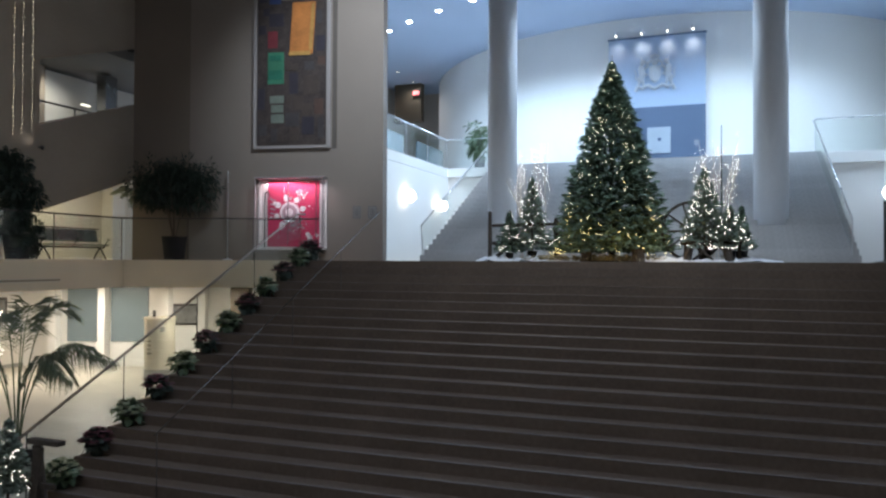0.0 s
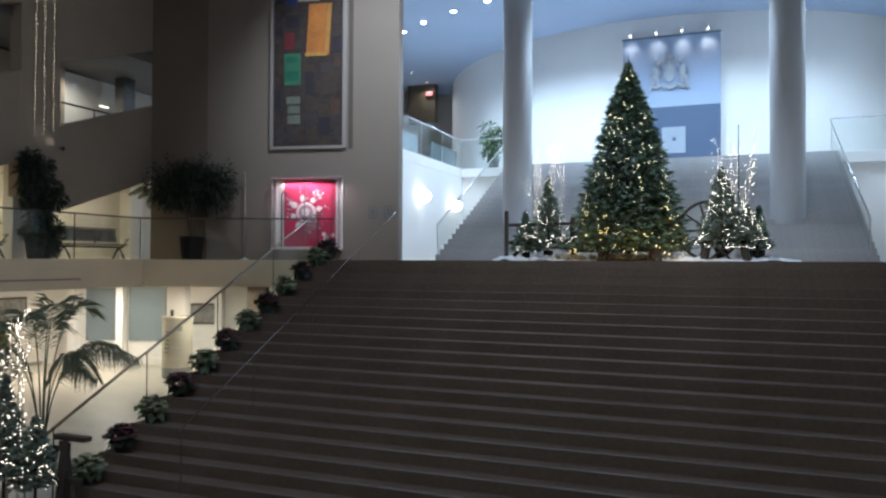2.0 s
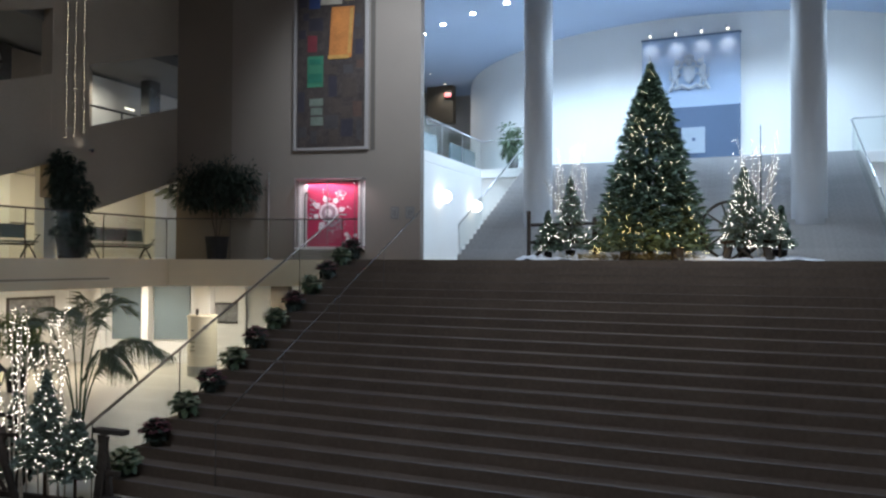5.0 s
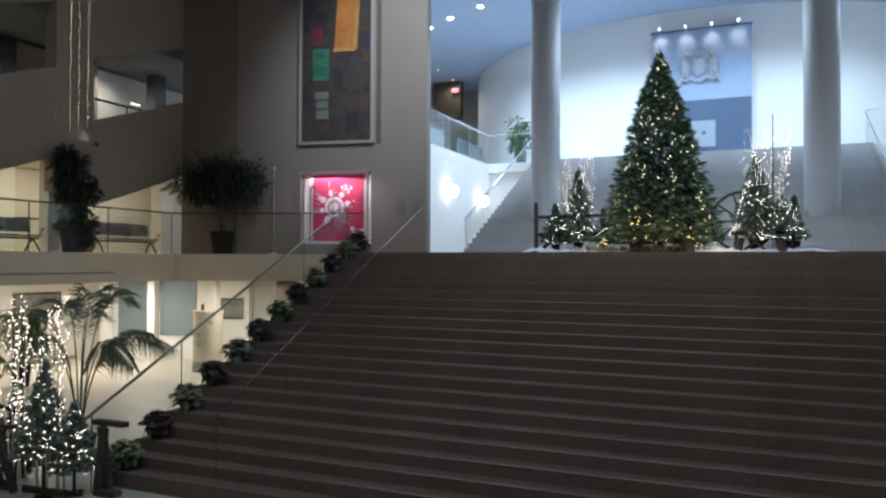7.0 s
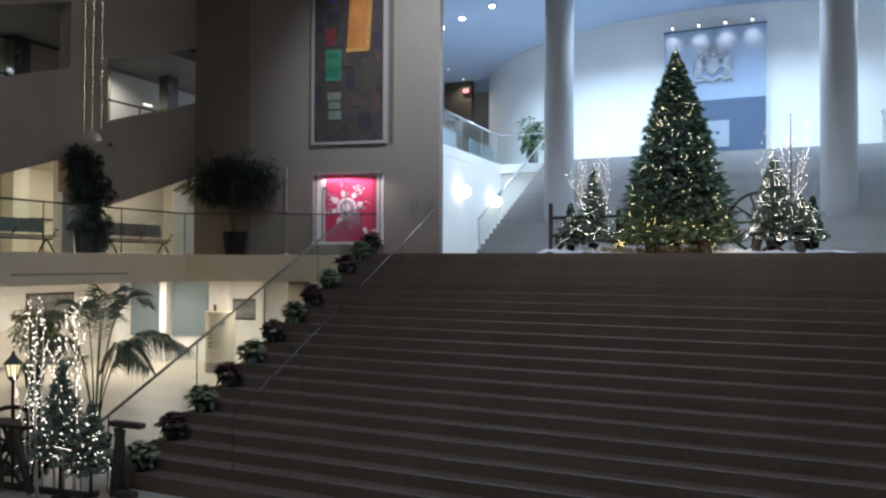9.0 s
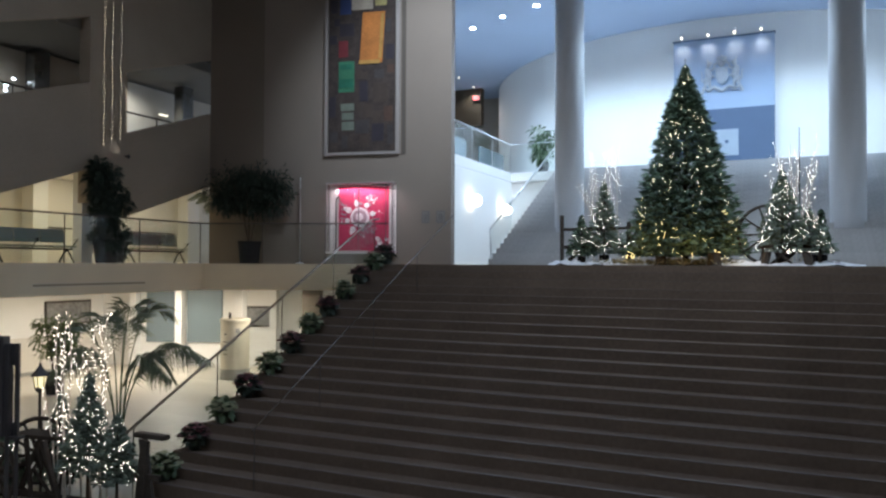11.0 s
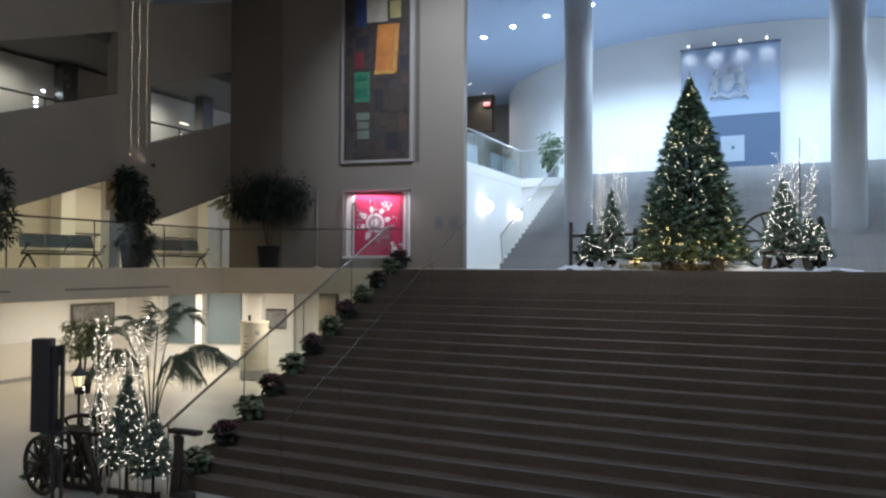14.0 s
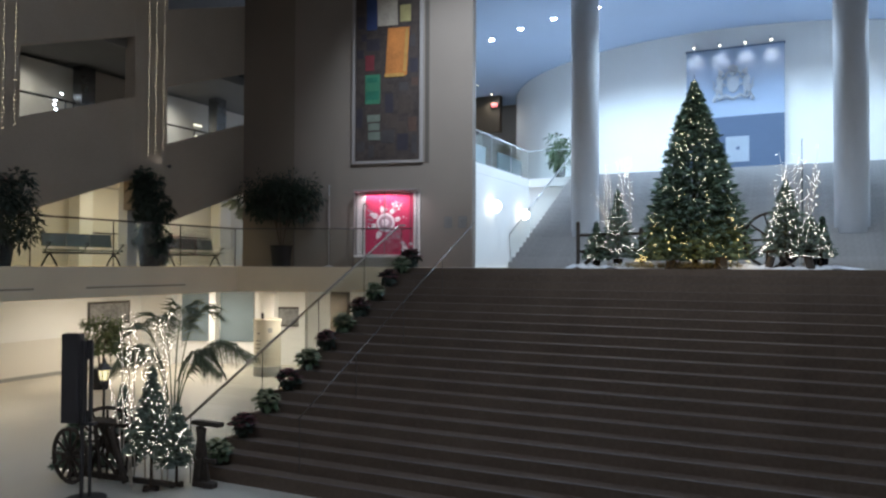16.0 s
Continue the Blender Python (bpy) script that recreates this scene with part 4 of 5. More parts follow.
twig_tree((9.3, 1.8, H), [[(-0.15, 0), (-0.22, 1.66), (-0.39, 2.70)], [(-0.05, 0), (-0.05, 0.8), (-0.08, 2.66)], [(0.10, 0), (0.10, 0.79), (0.17, 1.46), (0.30, 2.01), (0.45, 2.84)],
          [(-0.10, 0), (-0.30, 1.2), (-0.52, 2.1)], [(0.03, 0), (0.04, 1.5), (0.06, 2.5)], [(0.12, 0), (0.24, 1.2), (0.42, 2.2)], [(-0.12, 0), (-0.16, 1.2), (-0.25, 2.4)]], TWIGS, 32, 0.25, 0.05, 0.0062, 0.05)
top = thing("bare_pole", (9.39, 1.7, H), "thin bare dark pole among the lighted branches", "pole")
part("pole", stick((0, 0, 0.004), (0, 0, 2.96), 0.012, 0.008, 8), "wood_dark", top)
part("foot", lathe([(0.12, 0.002), (0.11, 0.03), (0.02, 0.05)], 14), "wood_dark", top)
v, f = blobs([(4.9 + 1.25 * i / 24 + random.uniform(-0.03, 0.03), 0.75 + random.uniform(-0.1, 0.1), H + 0.48 + 0.07 * math.sin(i * 0.6) + random.uniform(-0.03, 0.03)) for i in range(25)], 0.0062)
tagged(raw("light_garland", v, f, "bulb_white"), "loose garland of small white lights on the fence", "string lights", "", "stuff")


def wheel(top, centre, r, turn, spokes=10):
    m = pose(*centre, 90, 0, turn)
    bm = bmesh.new()
    pts = [(r * math.cos(2 * math.pi * i / 28), r * math.sin(2 * math.pi * i / 28), 0) for i in range(29)]
    tube(bm, pts, 0.035, 8)
    bmesh.ops.transform(bm, matrix=m, verts=bm.verts)
    w = part("wheel", bm, "wood_dark", top, "old wooden spoked wheel")
    bm = rod(bmesh.new(), (0, 0, -0.12), (0, 0, 0.12), 0.085, 0.07, 14)
    bmesh.ops.transform(bm, matrix=m, verts=bm.verts)
    part("hub", bm, "wood_dark", w)
    for i in range(spokes):
        a = 2 * math.pi * i / spokes
        bm = stick((0.06 * math.cos(a), 0.06 * math.sin(a), 0), (r * math.cos(a), r * math.sin(a), 0), 0.027, 0.020, 7)
        bmesh.ops.transform(bm, matrix=m, verts=bm.verts)
        part("spoke", bm, "wood_dark", w)
    return w


# rail fence and wheel on the landing
top = thing("rail_fence", (4.36, 1.15, H), "weathered dark split-rail fence standing in cotton snow", "fence")
part("post", block((0, 0, 0.58), (0.09, 0.09, 1.16), 8, 0.012), "wood_dark", top)
part("post", block((1.5, 0.25, 0.5), (0.09, 0.09, 1.0), -6, 0.012), "wood_dark", top)
for z in (0.42, 0.83):
    part("rail", stick((-0.02, 0.06, z), (1.55, 0.3, z + 0.03), 0.04, 0.035, 8), "wood_dark", top)
part("brace", stick((0.08, -0.02, 0.02), (0.62, 0.05, 0.52), 0.05, 0.04, 8), "wood_dark", top)
top = thing("wagon_wheel", (8.79, 1.55, H), "old dark wooden wagon wheel leaning among the firs", "wheel")
wheel(top, (0, 0, 0.67), 0.63, 12)
top = thing("trestle", (9.03, 0.85, H), "dark wooden cross-legged trestle under the firs", "trestle")
for s in (-1, 1):
    part("leg", block((0.0, 0.02 * s, 0.22), (0.05, 0.05, 0.58), 0, 0.008, Matrix.Rotation(radians(48 * s), 4, "Y")), "wood_dark", top)
part("beam", block((0.15, 0.1, 0.40), (1.2, 0.07, 0.07), 0, 0.01), "wood_dark", top)
for dx in (-0.35, 0.7):
    part("leg", block((dx, 0.1, 0.20), (0.06, 0.06, 0.40), 0, 0.008), "wood_dark", top)


def stump(loc, r, h, lean, seed):
    """A short rough log: an uneven turned body with a flat sawn top."""
    rng = random.Random(seed)
    top = thing("log_stump", loc, "short dark rough log standing in the straw and snow", "log", "logs under the trees", turn=rng.uniform(0, 360))
    bm = lathe([(r * 1.12, 0.002), (r * 1.02, h * 0.3), (r * 0.94, h * 0.7), (r * 0.97, h * 0.97), (r * 0.90, h)], 12)
    for v in bm.verts:
        k = 1 + rng.uniform(-0.10, 0.10)
        v.co.x, v.co.y = v.co.x * k + lean * v.co.z, v.co.y * k
    part("log", bm, "wood_dark", top)
    part("sawn_end", prism([(lean * h + r * 0.86 * math.cos(a * math.pi / 6), r * 0.86 * math.sin(a * math.pi / 6), h - 0.004) for a in range(12)], (0, 0, 0.008)), "bark", top)
    return top


stump((7.76, 0.62, H), 0.14, 0.27, 0.0, 61)
stump((6.67, 0.60, H), 0.12, 0.20, 0.1, 62)
stump((8.71, 0.80, H), 0.075, 0.28, -0.25, 63)
stump((9.56, 0.72, H), 0.09, 0.28, 0.3, 64)


def snow_patch(name, loc, sx, sy, h, seed, label, mat="snow"):
    rng = random.Random(seed)
    n = 22
    verts, faces = [], []
    for i in range(n):
        for j in range(n):
            u, w = 2 * i / (n - 1) - 1, 2 * j / (n - 1) - 1
            d = max(0, 1 - (u * u + w * w) ** 0.5 * (1 + 0.18 * math.sin(5 * math.atan2(w, u) + seed)))
            verts.append((u * sx, w * sy, h * d ** 0.6 * (0.65 + 0.7 * noise.noise((u * 4 + seed, w * 4, 0.3))) + 0.002))
    for i in range(n - 1):
        for j in range(n - 1):
            a = i * n + j
            faces.append((a, a + n, a + n + 1, a + 1))
    ob = raw(name, verts, faces, mat)
    ob.location = loc
    ob.data.polygons.foreach_set("use_smooth", [True] * len(ob.data.polygons))
    return tagged(ob, label, "decoration", "cotton snow on the landing")


snow_patch("cotton_snow", (4.55, 1.0, H), 0.45, 0.35, 0.17, 1, "crumpled white cotton snow at the fence foot")
snow_patch("cotton_snow", (5.5, 1.05, H), 0.55, 0.4, 0.17, 2, "crumpled white cotton snow under the small firs")
snow_patch("cotton_snow", (8.25, 0.95, H), 0.7, 0.4, 0.15, 3, "crumpled white cotton snow beside the big tree")
snow_patch("cotton_snow", (9.6, 0.95, H), 0.95, 0.4, 0.13, 4, "crumpled white cotton snow at the display's end")
rng = random.Random(77)
for cx, n in ((5.95, 160), (6.9, 260), (7.6, 200)):
    verts, faces = [], []
    for i in range(n):
        a = rng.uniform(0, math.pi * 2)
        b = Vector((rng.gauss(0, 0.26), rng.gauss(0, 0.14), 0.003))
        leaf_quads(verts, faces, b, (math.cos(a) * 0.6, math.sin(a) * 0.6, rng.uniform(0.3, 1.2)), rng.uniform(0.14, 0.32), 0.025, 0.3, rng, rng.uniform(-1, 1))
    ob = tagged(raw("straw_bundle", verts, faces, "straw"), "heap of dry straw in front of the big tree", "straw", "", "stuff")
    ob.location = (cx, 0.75, H)


# ---- furniture of the galleries ----
def bench(loc, seats=3):
    """Tandem seating: a beam on splayed legs with separate seats and backs, facing +x."""
    top = thing("tandem_bench", loc, "row of grey green linked seats on splayed dark metal legs", "bench", "benches in the gallery")
    w = 2.2 / seats
    part("beam", block((0.02, 0, 0.36), (0.07, 2.35, 0.05), 0, 0.008), "dark_metal", top)
    for i in range(seats):
        y = -1.1 + w * (i + 0.5)
        part("seat", block((0.08, y, 0.43), (0.46, w - 0.03, 0.05), 0, 0.02), "seat", top)
        part("backrest", block((-0.20, y, 0.705), (0.05, w - 0.025, 0.37), 0, 0.02, Matrix.Rotation(radians(-12), 4, "Y")), "seat", top)
    for y in (-1.0, 1.0):
        for s in (-1, 1):
            part("leg", tube(bmesh.new(), [(0.02, y, 0.36), (0.02 + 0.02 * s, y + 0.10 * s, 0.20), (0.02 + 0.03 * s, y + 0.20 * s, 0.012)], 0.026, 8), "dark_metal", top)
    for y in (-1.14, 0.0, 1.14):
        arm = part("armrest", tube(bmesh.new(), [(0.02, y, 0.38), (0.12, y, 0.50), (0.24, y, 0.60)], 0.016, 8), "dark_metal", top)
        part("arm_pad", block((0.20, y, 0.612), (0.18, 0.045, 0.022), 0, 0.008), "black", arm)
    return top


first = bench((-8.25, 1.03, H))
copy_thing(first, pose(-8.25, -3.02, H))
copy_thing(first, pose(-8.25, -7.4, H))
for y, w in ((5.98, 0.6), (-0.45, 0.5), (-5.0, 0.5)):
    structure("column_gallery", block((-11.6, y, 5.0), (0.5, w, 2.66)), "plaster_white", "white square column in the gallery", "column")
top = thing("wall_rail", (-11.85, 2.6, 4.78), "slim dark rail fixed along the gallery's back wall", "railing")
part("rail", stick((0.06, -2.75, 0), (0.06, 2.85, 0), 0.022, seg=10), "bronze", top)
for y in (-2.5, -0.8, 0.9, 2.6):
    part("bracket", stick((0.0, y, -0.03), (0.06, y, 0), 0.012, seg=8), "bronze", top)


def downlight(loc, r=0.09, mat="lamp_warm", label="round recessed ceiling downlight, lit", group="ceiling downlights", ring="white_frame"):
    top = thing("downlight", loc, label, "ceiling lamp", group)
    part("trim_ring", lathe([(r * 1.3, -0.02), (r * 1.35, 0.0), (r, 0.0), (r, -0.02)], 20), ring, top)
    part("lens", lathe([(r * 0.4, -0.42 * r), (r * 0.8, -0.3 * r), (r * 0.97, -0.012), (r * 0.97, -0.002)], 20), mat, top, "", True)
    return top


for i, (x, y) in enumerate(LAMPS):
    downlight((x, y, CEIL - 0.001), 0.105, "lamp", "bright bluish white lamp recessed in the curved ceiling", "lamps round the drum")
for x, y in ((-5.2, 17.3), (-5.3, 19.4)):
    downlight((x, y, CEIL - 0.001), 0.06)
for x, y in ((-9.2, 1.0), (-9.2, -3.5)):
    downlight((x, y, 6.349), 0.1)
for x, y, z in ((-11.27, 4.28, 9.03), (-11.27, 4.29, 8.6)):
    top = thing("wall_lamp", (x, y, z), "small oblong wall lamp in the top gallery, lit", "wall lamp", "top gallery lamps")
    part("back_plate", block((0.01, 0, 0), (0.03, 0.44, 0.08), 0, 0.008), "white_frame", top)
    part("diffuser", block((0.035, 0, 0), (0.03, 0.40, 0.035), 0, 0.008), "strip_warm", top)
# small glowing plates that stand in for reflected lamps
for y, z in ((-1.47, 9.02), (-1.7, 8.78), (-1.71, 8.64), (-1.67, 8.49)):
    top = thing("wall_lamp", (-11.27, y, z), "small bluish white lamp reflection in the top gallery", "wall lamp", "top gallery lamps")
    part("back_plate", block((0.01, 0, 0), (0.03, 0.14, 0.09), 0, 0.008), "white_frame", top)
    part("diffuser", block((0.035, 0, 0), (0.03, 0.09, 0.045), 0, 0.01), "reflection_glow", top)
# block before the pale back wall, its brown standing in for shade
structure("wall_upper_shade", block((-11.05, 0.85, 8.4), (0.3, 3.0, 3.0)), "facade", "brown block for the top gallery's shaded wall")
structure("column_top_gallery", block((-10.9, -0.95, 8.4), (0.4, 0.5, 3.0)), "rail_grey", "square column in the top gallery", "column")
# this column's shadow is put into its dark grey material
structure("column_top_gallery", block((-10.2, 4.2, 8.4), (0.4, 0.5, 3.0)), "rail_grey", "square column in the top gallery", "column")


def sconce(loc, face):
    top = thing("sconce", loc, "round glowing wall sconce on the white wall", "wall lamp", "sconces beside the stairs", turn=0 if face > 0 else 180)
    part("back_plate", block((0.015, 0, 0), (0.03, 0.14, 0.22), 0, 0.01), "steel", top)
    bm = lathe([(0.02, -0.20), (0.11, -0.17), (0.175, -0.09), (0.20, 0.0), (0.175, 0.09), (0.11, 0.17), (0.02, 0.20)], 24)
    bmesh.ops.translate(bm, verts=bm.verts, vec=(0.22, 0, 0))
    part("globe", bm, "sconce", top, "glowing white globe", True)


for loc, face in (((-0.349, 6.95, 5.8), 1), ((-0.349, 9.95, 5.7), 1), ((14.199, 9.2, 5.72), -1)):
    sconce(loc, face)
structure("wall_corridor_bulkhead", block((-5.75, 20.0, 11.87), (1.5, 0.4, 1.96)), "pier_brown", "dark bulkhead hanging in the mezzanine corridor")
top = thing("exit_sign", (-5.25, 19.69, 12.32), "small red glowing exit sign on the corridor bulkhead", "sign")
part("housing", block((0, 0.054, 0), (0.40, 0.1, 0.26), 0, 0.01), "black", top)
part("face", block((0, -0.005, 0), (0.34, 0.02, 0.20)), "exit_red", top)
for y0, y1 in ((10.4, 12.3), (13.8, 16.9)):
    top = thing("display_board", (-2.75, (y0 + y1) / 2, MEZZ + 0.3), "blue grey display board on the mezzanine", "board", "mezzanine boards")
    part("board", block((0, 0, 0.75), (0.08, y1 - y0, 1.1), 0, 0.015), "blue_glass", top)
    for s in (-1, 1):
        part("foot", block((0, s * (y1 - y0) * 0.4, -0.05), (0.4, 0.06, 0.5), 0, 0.01), "steel", top)
top = thing("sign_post", (12.61, 2.5, H), "dark slim sign post standing on the landing", "sign post")
part("pole", stick((0, 0, 0.02), (0, 0, 1.3), 0.03, seg=12), "bronze", top)
part("base", lathe([(0.2, 0.002), (0.2, 0.02), (0.05, 0.04)], 20), "bronze", top)


# ---- picture wall ----
def wall_thing(name, along, z, label, category, off=0.45, group="", at=on_wall, turn=11):
    x, y = at(along, off)
    return thing(name, (x, y, z), label, category, group, turn=turn)


# in these things x runs along the wall, -y out of it
top = wall_thing("tapestry", 4.255, 7.14, "tall dark woven tapestry with orange and green patches", "tapestry")
hw, th = 1.10, 5.9
part("ground", block((0, -0.035, th / 2), (hw * 2, 0.05, th)), "tapestry", top, "dark brown patchwork ground")
for x, w, z, h in ((-hw - 0.06, 0.10, th / 2 - 0.05, th + 0.1), (hw + 0.06, 0.12, th / 2 - 0.05, th + 0.1)):
    part("side_frame", block((x, -0.05, z), (w, 0.10, h), 0, 0.012), "pale_frame", top)
part("bottom_frame", block((0, -0.05, -0.055), (hw * 2, 0.10, 0.09), 0, 0.012), "pale_frame", top)
PATCH = {"orange": (0.52, 0.19, 0.05), "amber": (0.50, 0.28, 0.08), "cream": (0.42, 0.36, 0.30), "yellow": (0.34, 0.29, 0.13), "blue": (0.03, 0.05, 0.14), "red": (0.17, 0.028, 0.036),
         "green": (0.045, 0.18, 0.105), "deep_green": (0.02, 0.14, 0.09), "sage": (0.15, 0.175, 0.145), "brown": (0.064, 0.047, 0.040), "violet": (0.036, 0.031, 0.042), "grey": (0.056, 0.048, 0.050), "rust": (0.082, 0.048, 0.038)}
for key, col in PATCH.items():
    M["patch_" + key] = material("woven " + key, col, 0.95, vary=0.38, grain=30, patch=2.2, bump=0.3)


def patch(key, px0, py0, px1, py1, lean=0.0, d=0.0):
    """A woven patch, placed on the tapestry's own grid (115 wide, 286 high, from its upper left)."""
    x0, x1 = (-1 + 2 * px0 / 115) * hw, (-1 + 2 * px1 / 115) * hw
    z0, z1 = (286 - py1) / 286 * 5.38, (286 - py0) / 286 * 5.38
    s = lean * (z1 - z0)
    part("patch", prism([(x0, -0.0605 - d, z0), (x1, -0.0605 - d, z0), (x1 + s, -0.0605 - d, z1), (x0 + s, -0.0605 - d, z1)], (0, -0.012, 0)), "patch_" + key, top, key.replace("_", " ") + " woven patch")


patch("orange", 54, 57, 92, 140, 0.06, 0.004)
patch("amber", 53, 136, 88, 142, 0, 0.018)
patch("amber", 86, 60, 91, 134, 0.06, 0.018)
patch("cream", 40, 0, 76, 52, -0.02)
patch("yellow", 80, 18, 99, 47)
patch("blue", 20, 2, 39, 58)
patch("red", 18, 102, 34, 129)
patch("green", 18, 136, 45, 187)
patch("deep_green", 21, 141, 41, 150, 0, 0.014)
patch("deep_green", 19, 165, 43, 180, 0, 0.014)
patch("sage", 22, 206, 45, 218)
patch("sage", 24, 221, 44, 233)
patch("sage", 24, 236, 45, 250)
rng = random.Random(5)
taken = [(50, 50, 95, 145), (38, 0, 78, 54), (78, 16, 101, 49), (18, 0, 41, 60), (16, 100, 36, 131), (16, 134, 47, 189), (20, 204, 47, 252)]
count = 0
for _ in range(900):
    w, h = rng.uniform(9, 26), rng.uniform(12, 34)
    x, y = rng.uniform(1, 114 - w), rng.uniform(1, 284 - h)
    if all(x + w < a or x > c or y + h < b or y > d for a, b, c, d in taken):
        taken.append((x, y, x + w, y + h))
        patch(rng.choice(["brown", "violet", "grey", "rust", "brown", "violet", "brown"]), x, y, x + w, y + h, rng.uniform(-0.04, 0.04))
        count += 1
    if count > 34:
        break

# glass case with the red quilt
top = wall_thing("display_case", 4.30, H, "lit glass case holding a red quilt with a white wheel pattern", "display case")
part("plinth", block((-0.3, -0.22, 0.16), (2.3, 0.42, 0.31), 0, 0.01), "floor_dark", top, "low brown plinth")
part("back_panel", block((0, -0.012, 1.38), (1.98, 0.02, 2.08)), "white_frame", top)
for x in (-1.05, 1.05):
    part("front_post", block((x, -0.355, 1.41), (0.04, 0.04, 2.06), 0, 0.006), "pale_frame", top)
    part("rear_post", block((x * 0.985, -0.02, 1.38), (0.07, 0.04, 2.1), 0, 0.006), "white_frame", top)
    g = part("side_glass", block((x, -0.19, 1.41), (0.012, 0.29, 2.0)), "glass_case", top)
    g.visible_shadow = False
part("head", block((0, -0.19, 2.465), (2.16, 0.38, 0.05), 0, 0.01), "pale_frame", top)
part("sill", block((0, -0.19, 0.35), (2.16, 0.38, 0.06), 0, 0.01), "white_frame", top)
for x0, x1 in ((-0.98, -0.02), (0.0, 0.98)):
    g = part("glass_door", block(((x0 + x1) / 2, -0.35, 1.41), (x1 - x0, 0.012, 2.02)), "glass_case", top)
    g.visible_shadow = False
part("mullion", block((-0.01, -0.36, 1.41), (0.02, 0.03, 2.02)), "bronze", top)
part("mullion", block((0.86, -0.36, 1.41), (0.02, 0.03, 2.02)), "bronze", top)
CX, CZ = -0.07, 5.12 - H
q = part("quilt", block((0.04, -0.05, 1.4), (1.62, 0.03, 1.98), 0, 0.01), "quilt", top, "crimson quilt")


def flat(outline, y, mat, label, name="applique", thick=0.012):
    return part(name, prism([(x, y, z) for x, z in outline], (0, -thick, 0)), mat, q, label)


def disc(cx, cz, r0, r1, n=28):
    return [(cx + r0 * math.cos(2 * math.pi * i / n), cz + r0 * math.sin(2 * math.pi * i / n)) for i in range(n)]


flat(disc(CX, CZ, 0.31, 0), -0.067, "applique", "white cloth ring")
flat(disc(CX, CZ, 0.23, 0), -0.080, "applique_grey", "grey cloth disc")
flat(disc(CX, CZ, 0.12, 0), -0.093, "applique", "white cloth disc")
rng = random.Random(12)
for i in range(8):
    a = 2 * math.pi * i / 8 + 0.25
    c, s = math.cos(a), math.sin(a)
    k = rng.uniform(0.8, 1.15)
    grey = i in (6, 7)
    out = [(0.34, -0.05 * k), (0.42, -0.095 * k), (0.50 * k, -0.05), (0.56 * k, 0.01), (0.50 * k, 0.06), (0.42, 0.09 * k), (0.34, 0.05 * k)]
    flat([(CX + u * c - w * s, CZ + u * s + w * c) for u, w in out], -0.067, "applique_grey" if grey else "applique", "grey cloth petal" if grey else "white cloth petal")
    for r in (0.66, 0.74):
        b = a + rng.uniform(-0.1, 0.1)
        flat(disc(CX + r * k * math.cos(b), CZ + r * k * math.sin(b), rng.uniform(0.015, 0.035), 0, 7), -0.067, "applique_grey" if i % 2 else "applique", "small cloth flower")
for j in range(26):
    x, z = 0.30 + rng.gauss(0, 0.16), 2.0 + rng.gauss(0, 0.07)
    flat(disc(min(0.78, x), z, rng.uniform(0.018, 0.05), 0, 6), -0.067 - 0.0004 * j, "applique_grey" if j % 3 else "applique", "small cloth flower", thick=0.006)
for j in range(30):
    flat(disc(CX + 0.25 + rng.gauss(0, 0.14), CZ - 0.38 + rng.gauss(0, 0.09), rng.uniform(0.015, 0.04), 0, 6), -0.081 - 0.0004 * j, "applique_grey", "small cloth leaf", thick=0.006)
flat([(0.44, 0.52), (0.62, 0.52), (0.54, 0.76)], -0.067, "applique", "white cloth tent")
for j in range(5):
    flat([(-0.70, 1.25 + 0.14 * j), (-0.52, 1.22 + 0.14 * j), (-0.50, 1.26 + 0.14 * j), (-0.68, 1.30 + 0.14 * j)], -0.067, "applique_grey", "grey cloth stripe")
for x, z, r in ((0.62, 0.62, 0.06), (0.5, 0.78, 0.07), (0.60, 0.72, 0.05), (0.78, 0.75, 0.06)):
    flat(disc(x, z, r, 0, 9), -0.067, "applique_grey" if r < 0.06 else "applique", "small cloth flower")
st = part("cane", tube(bmesh.new(), [(-0.80, -0.2, 0.39), (-0.80, -0.2, 1.9), (-0.79, -0.2, 2.0), (-0.74, -0.2, 2.06), (-0.68, -0.2, 2.03), (-0.66, -0.2, 1.93)], 0.02, 8), "wood_dark", top, "dark wooden cane with a crook")
for a, w in ((6.30, 0.24), (6.77, 0.26)):
    top = wall_thing("wall_notice", a, 4.93, "small dark framed notice on the stone wall", "notice", group="framed notices")
    part("notice_frame", block((0, -0.012, 0.18), (w, 0.024, 0.36), 0, 0.006), "notice_grey", top)
    part("sheet", block((0, -0.026, 0.18), (w - 0.06, 0.006, 0.30)), "notice_sheet", top)
    for i in range(4):
        part("print_bar", block((0, -0.031, 0.26 - i * 0.05), (w - 0.13, 0.004, 0.016)), "ink", top)
top = wall_thing("flag_pole", 2.29, H, "slim pale furled pole standing before the picture wall", "pole", off=0.30)
part("pole", stick((0, 0, 0.02), (0, 0, 2.62), 0.018, 0.014, 10), "steel", top)
part("furled_cloth", lathe([(0.015, 1.25), (0.03, 1.4), (0.026, 1.9), (0.016, 2.35)], 9), "pale_frame", top)
part("finial", lathe([(0.008, 2.62), (0.026, 2.65), (0.008, 2.70)], 9), "steel", top)
part("foot", lathe([(0.14, 0.002), (0.13, 0.03), (0.03, 0.06)], 16), "steel", top)

# ---- blue panel with the crest on the drum ----
top = thing("crest_panel", (7.18, 13.03, 7.42), "tall pale blue wall panel with a cast grey crest", "wall panel")
